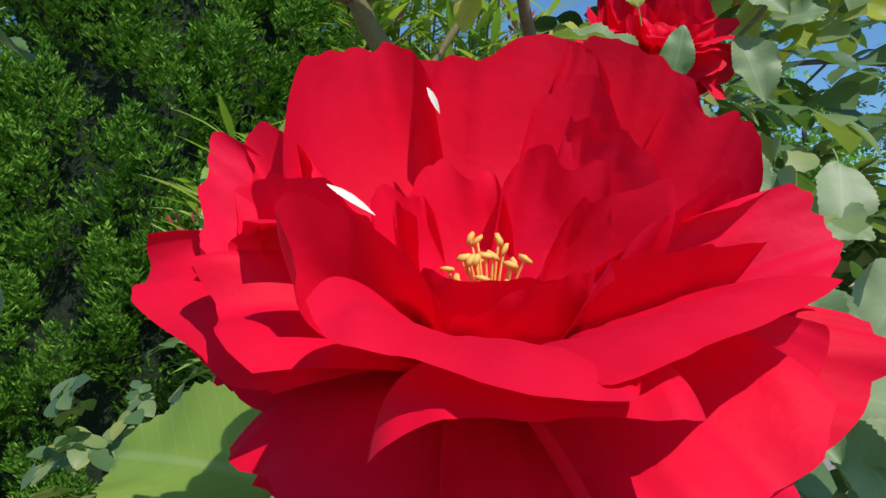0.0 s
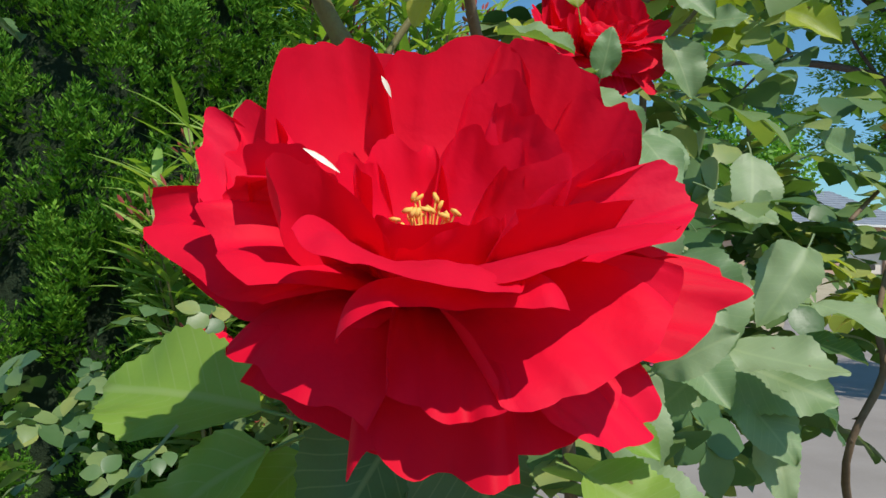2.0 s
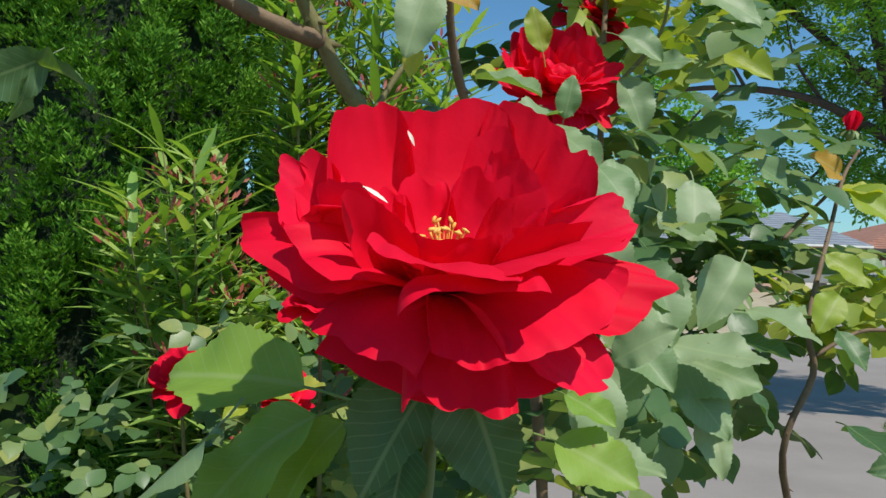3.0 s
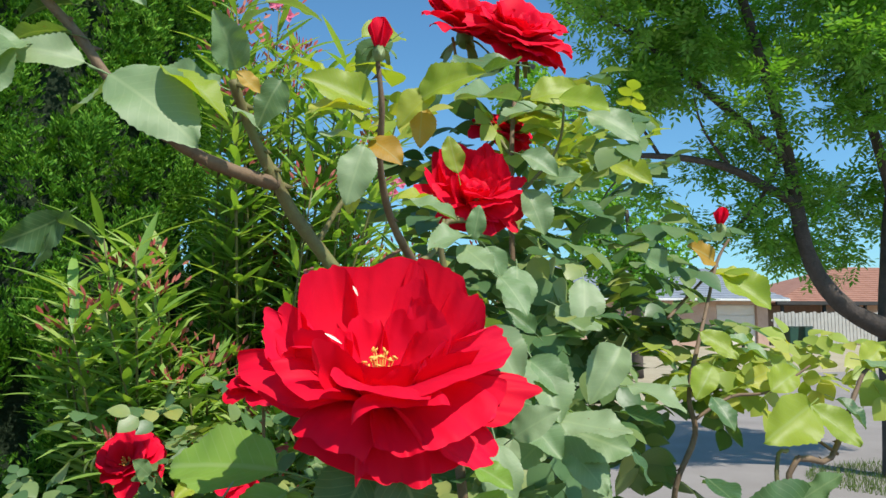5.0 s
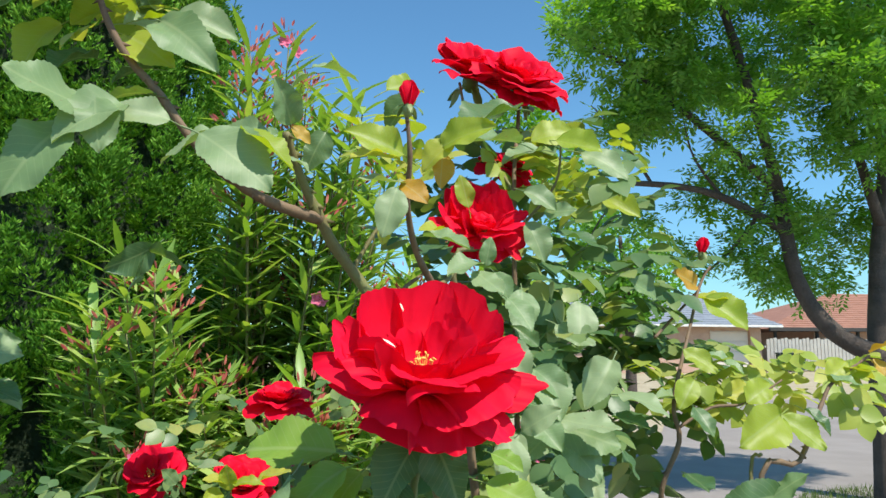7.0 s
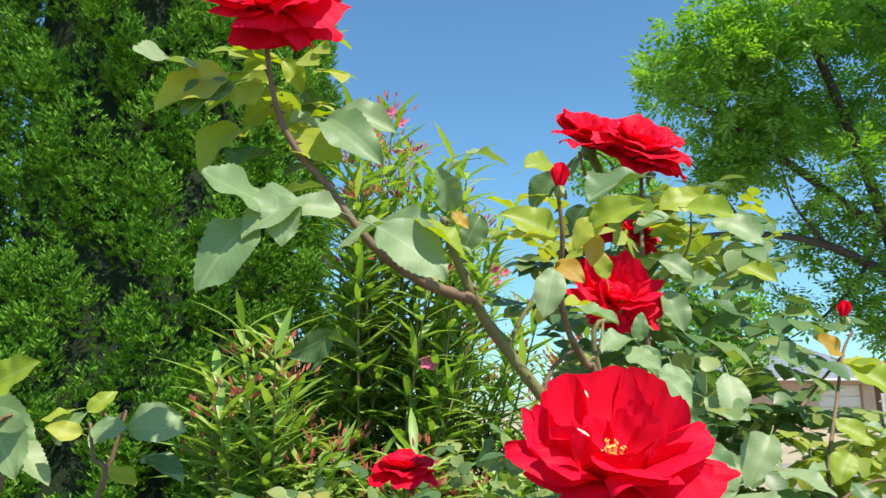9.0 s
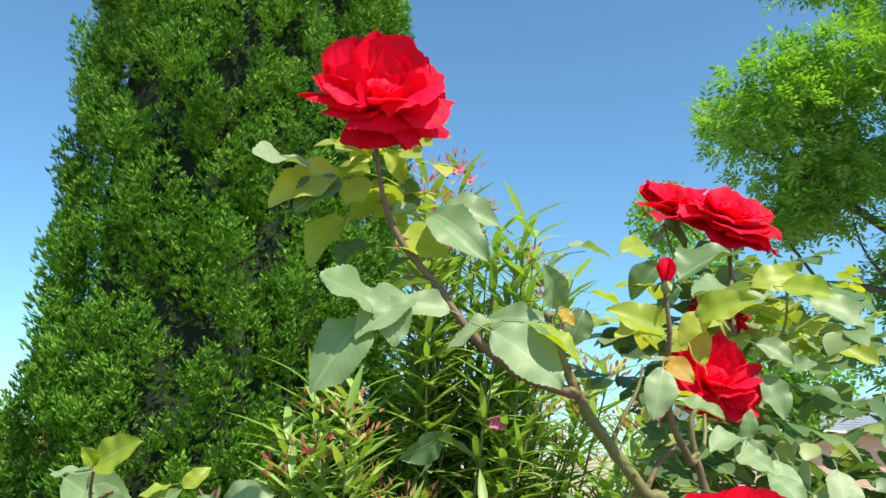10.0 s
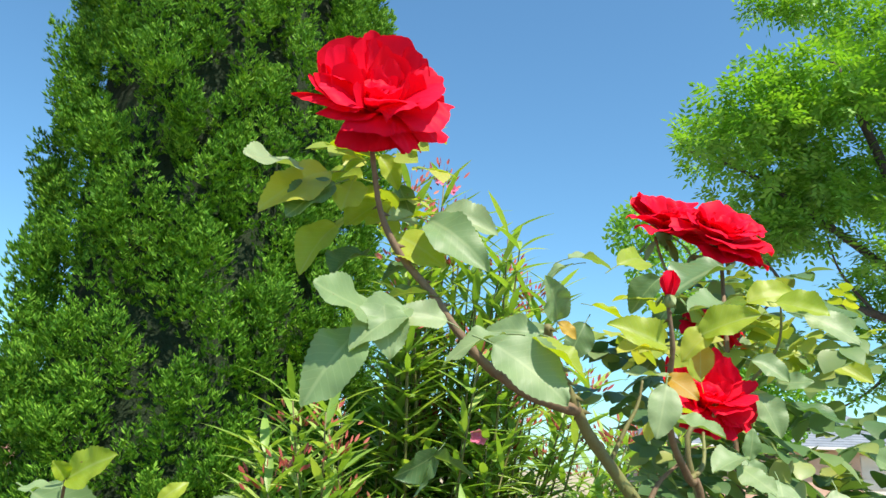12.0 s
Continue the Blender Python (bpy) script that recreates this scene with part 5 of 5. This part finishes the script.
leaf(bush, (-0.143, 0.300, 1.409), (-0.166, 0.280, 1.388), "green", (1, 0.2, 0.5))
leaf(bush, (-0.148, 0.300, 1.405), (-0.115, 0.290, 1.398), "green", (0, 0.3, 1))
leaf(bush, (-0.152, 0.300, 1.401), (-0.151, 0.300, 1.376), "green", (1, 0, 0.3))
leaf(low_bush, (-0.589, 0.620, 1.357), (-0.505, 0.600, 1.317), "pale", (0, -1, 0.5))
leaf(low_bush, (-0.530, 0.620, 1.312), (-0.472, 0.600, 1.289), "pale", (0, -0.35, 1))
leaf(low_bush, (-0.536, 0.620, 1.312), (-0.507, 0.600, 1.333), "pale", (0, -1, 0.5))
leaf(low_bush, (-0.488, 0.640, 1.311), (-0.463, 0.620, 1.345), "pale", (0, -1, 0.5))
leaf(low_bush, (-0.432, 0.640, 1.332), (-0.443, 0.620, 1.313), "pale", (0, -0.35, 1))
leaf(low_bush, (-0.404, 0.640, 1.325), (-0.346, 0.620, 1.346), "pale", (0, -1, 0.5))
leaf(low_bush, (-0.388, 0.640, 1.293), (-0.335, 0.620, 1.288), "pale", (0, -0.35, 1))
leaf(low_bush, (-0.528, 0.560, 1.374), (-0.475, 0.540, 1.402), "young", (0, -1, 0.5))
leaf(low_bush, (-0.528, 0.560, 1.374), (-0.536, 0.540, 1.392), "young", (0, -1, 0.5))
leaf(low_bush, (-0.530, 0.560, 1.368), (-0.566, 0.540, 1.361), "pale", (0, -0.35, 1))
leaf(low_bush, (-0.454, 0.640, 1.348), (-0.429, 0.640, 1.375), "young", (0, -1, 0.5))
leaf(low_bush, (-0.468, 0.640, 1.351), (-0.499, 0.620, 1.338), "young", (0, -0.35, 1))
leaf(low_bush, (-0.545, 0.600, 1.351), (-0.505, 0.560, 1.293), "pale", (0, -1, 0.5))
leaf(low_bush, (-0.432, 0.600, 1.330), (-0.388, 0.580, 1.330), "pale", (0, -1, 0.5))
leaf(low_bush, (-0.389, 0.600, 1.329), (-0.332, 0.580, 1.335), "pale", (0, -1, 0.5))
leaf(low_bush, (-0.376, 0.620, 1.297), (-0.328, 0.600, 1.279), "green", (0, -0.35, 1))
leaf(low_bush, (-0.443, 0.600, 1.324), (-0.471, 0.580, 1.336), "young", (0, -1, 0.5))
leaf(low_bush, (-0.424, 0.620, 1.285), (-0.379, 0.600, 1.268), "young", (0, -0.35, 1))
leaf(low_bush, (-0.435, 0.600, 1.233), (-0.460, 0.580, 1.224), "pale", (0, -0.35, 1))
leaf(low_bush, (-0.387, 0.600, 1.220), (-0.334, 0.580, 1.233), "pale", (0, -0.35, 1))
leaf(back_bush, (-0.135, 0.950, 1.120), (-0.142, 0.930, 1.161), "young", (0, -1, 0.5))
leaf(back_bush, (-0.139, 0.950, 1.128), (-0.175, 0.930, 1.140), "young", (0, -0.35, 1))
leaf(back_bush, (-0.131, 0.950, 1.128), (-0.092, 0.930, 1.145), "young", (0, -0.35, 1))
leaf(back_bush, (-0.148, 0.950, 1.116), (-0.169, 0.920, 1.110), "young", (0, -1, 0.5))
leaf(back_bush, (-0.098, 0.970, 1.132), (-0.045, 0.950, 1.148), "young", (0, -0.35, 1))
leaf(back_bush, (-0.230, 1.050, 1.116), (-0.250, 1.030, 1.142), "pale", (0, -1, 0.5))
leaf(back_bush, (-0.197, 1.000, 1.140), (-0.161, 0.980, 1.168), "pale", (0, -0.35, 1))

# ---- the bushes' inner leaves ----
def fill(parent, boxes, seed, size=(0.028, 0.048), mat=FILL):
    """Many small compound leaves through a bush's inside, as one mesh."""
    rng = random.Random(seed)
    verts, faces = [], []
    for (cx, cy, cz), (rx, ry, rz), n in boxes:
        for k in range(n):
            d = Vector((rng.gauss(0, 1), rng.gauss(0, 1), rng.gauss(0, 1))).normalized() * rng.uniform(0.2, 1) ** 0.5
            p = Vector((cx + rx * d.x, cy + ry * d.y, cz + rz * d.z))
            stem = Vector((rng.uniform(-1, 1), rng.uniform(-1.1, 0.7), rng.uniform(-0.5, 0.5))).normalized()
            f = Vector((rng.uniform(-0.5, 0.5), rng.uniform(-0.8, 0.2), 1)).normalized()
            side = stem.cross(f).normalized()
            f = side.cross(stem)
            s = rng.uniform(*size)
            for q in range(5):
                sg = 0 if q == 4 else (1 if q % 2 else -1)
                b = p + stem * s * (0.9 if q < 2 else 0.3 if q < 4 else 1.2)
                w = (stem * (0.5 if sg else 1) + side * sg * 0.85 + f * rng.uniform(-0.4, 0.1)).normalized()
                ln = s * rng.uniform(0.75, 1.05)
                t = w.cross(f).normalized()
                n3 = t.cross(w)
                o = len(verts)
                for a in range(7):
                    v = a / 6
                    wd = ln * 0.40 * (0.02, 0.66, 0.95, 1.0, 0.85, 0.5, 0.02)[a]
                    c = b + w * ln * v - n3 * ln * 0.16 * v * v
                    verts += [c - t * wd + n3 * wd * 0.2, c, c + t * wd + n3 * wd * 0.2]
                    if a:
                        e = o + 3 * (a - 1)
                        faces += [(e, e + 1, e + 4, e + 3), (e + 1, e + 2, e + 5, e + 4)]
    return tagged(raw("inner_leaves", verts, faces, mat, parent, "crowded green leaves inside the bush"), "", "", "", "stuff")


fill(bush, [((0.34, 0.86, 1.50), (0.24, 0.22, 0.24), 150), ((0.34, 0.85, 1.24), (0.22, 0.22, 0.20), 120), ((0.20, 0.62, 1.28), (0.14, 0.18, 0.18), 60),
            ((0.52, 0.84, 1.30), (0.16, 0.14, 0.08), 36), ((0.18, 0.55, 0.95), (0.22, 0.28, 0.22), 80)], 41)
fill(bush, [((0.60, 0.72, 1.285), (0.24, 0.12, 0.05), 44), ((0.34, 0.76, 1.60), (0.14, 0.10, 0.06), 26)], 43, (0.024, 0.040), FILL_YOUNG)
fill(bush, [((-0.205, 0.40, 1.655), (0.06, 0.05, 0.035), 14), ((0.06, 0.42, 1.52), (0.07, 0.05, 0.04), 7)], 44, (0.020, 0.032), FILL_YOUNG)
fill(back_bush, [((-0.25, 1.20, 0.95), (0.40, 0.20, 0.28), 140), ((0.05, 1.35, 1.05), (0.35, 0.2, 0.28), 110), ((-0.75, 1.0, 0.75), (0.3, 0.3, 0.25), 60)], 42)


# ---- grass at the street tree's foot ----
rng = random.Random(77)
verts, faces = [], []
for k in range(5200):
    a, r = rng.uniform(0, 6.28), 1.25 * math.sqrt(rng.random())
    p = Vector((5.6 + r * math.cos(a), 5.85 + 0.7 * r * math.sin(a), -0.015))
    t = Vector((rng.uniform(-0.03, 0.03), rng.uniform(-0.03, 0.03), rng.uniform(0.03, 0.08)))
    w = Vector((rng.uniform(-1, 1), rng.uniform(-1, 1), 0)).normalized() * 0.004
    o = len(verts)
    verts += [p - w, p + w, p + t]
    faces.append((o, o + 1, o + 2))
tagged(raw("grass", verts, faces, GRASS, None, "short green grass round the street tree", False), "", "grass", "", "stuff")


# ---- letterbox and shrub across the street ----
letterbox = empty("letterbox", (19.0, 31.0, 0.24))
tagged(letterbox, "small dark letterbox on a post by the driveway", "letterbox")
part("post", box(bmesh.new(), -0.05, 0.05, -0.05, 0.05, 0, 0.45, 0.01), DARK, letterbox)
part("box", box(bmesh.new(), -0.22, 0.22, -0.18, 0.18, 0.455, 0.70, 0.02), DARK, letterbox)

shrub = empty("shrub", (27.2, 31.0, 0.24))
tagged(shrub, "bright green garden shrub beside the far driveway", "shrub")
rng = random.Random(55)
verts, faces = [], []
for k in range(2600):
    d = Vector((rng.gauss(0, 1), rng.gauss(0, 1), abs(rng.gauss(0, 1)))).normalized()
    p = Vector((d.x * 0.95, d.y * 0.8, d.z * 1.9)) * rng.uniform(0.5, 1) * (1 + 0.25 * noise.noise(d * 2.5))
    w = Vector((rng.uniform(-1, 1), rng.uniform(-1, 1), rng.uniform(-0.4, 1))).normalized()
    t = w.cross(Vector((rng.uniform(-1, 1), rng.uniform(-1, 1), 0.5))).normalized() * 0.045
    o = len(verts)
    verts += [p, p + w * 0.07 + t, p + w * 0.14, p + w * 0.07 - t]
    faces.append((o, o + 1, o + 2, o + 3))
tagged(raw("leaves", verts, faces, ASH, shrub, "", False), "", "", "", "stuff")
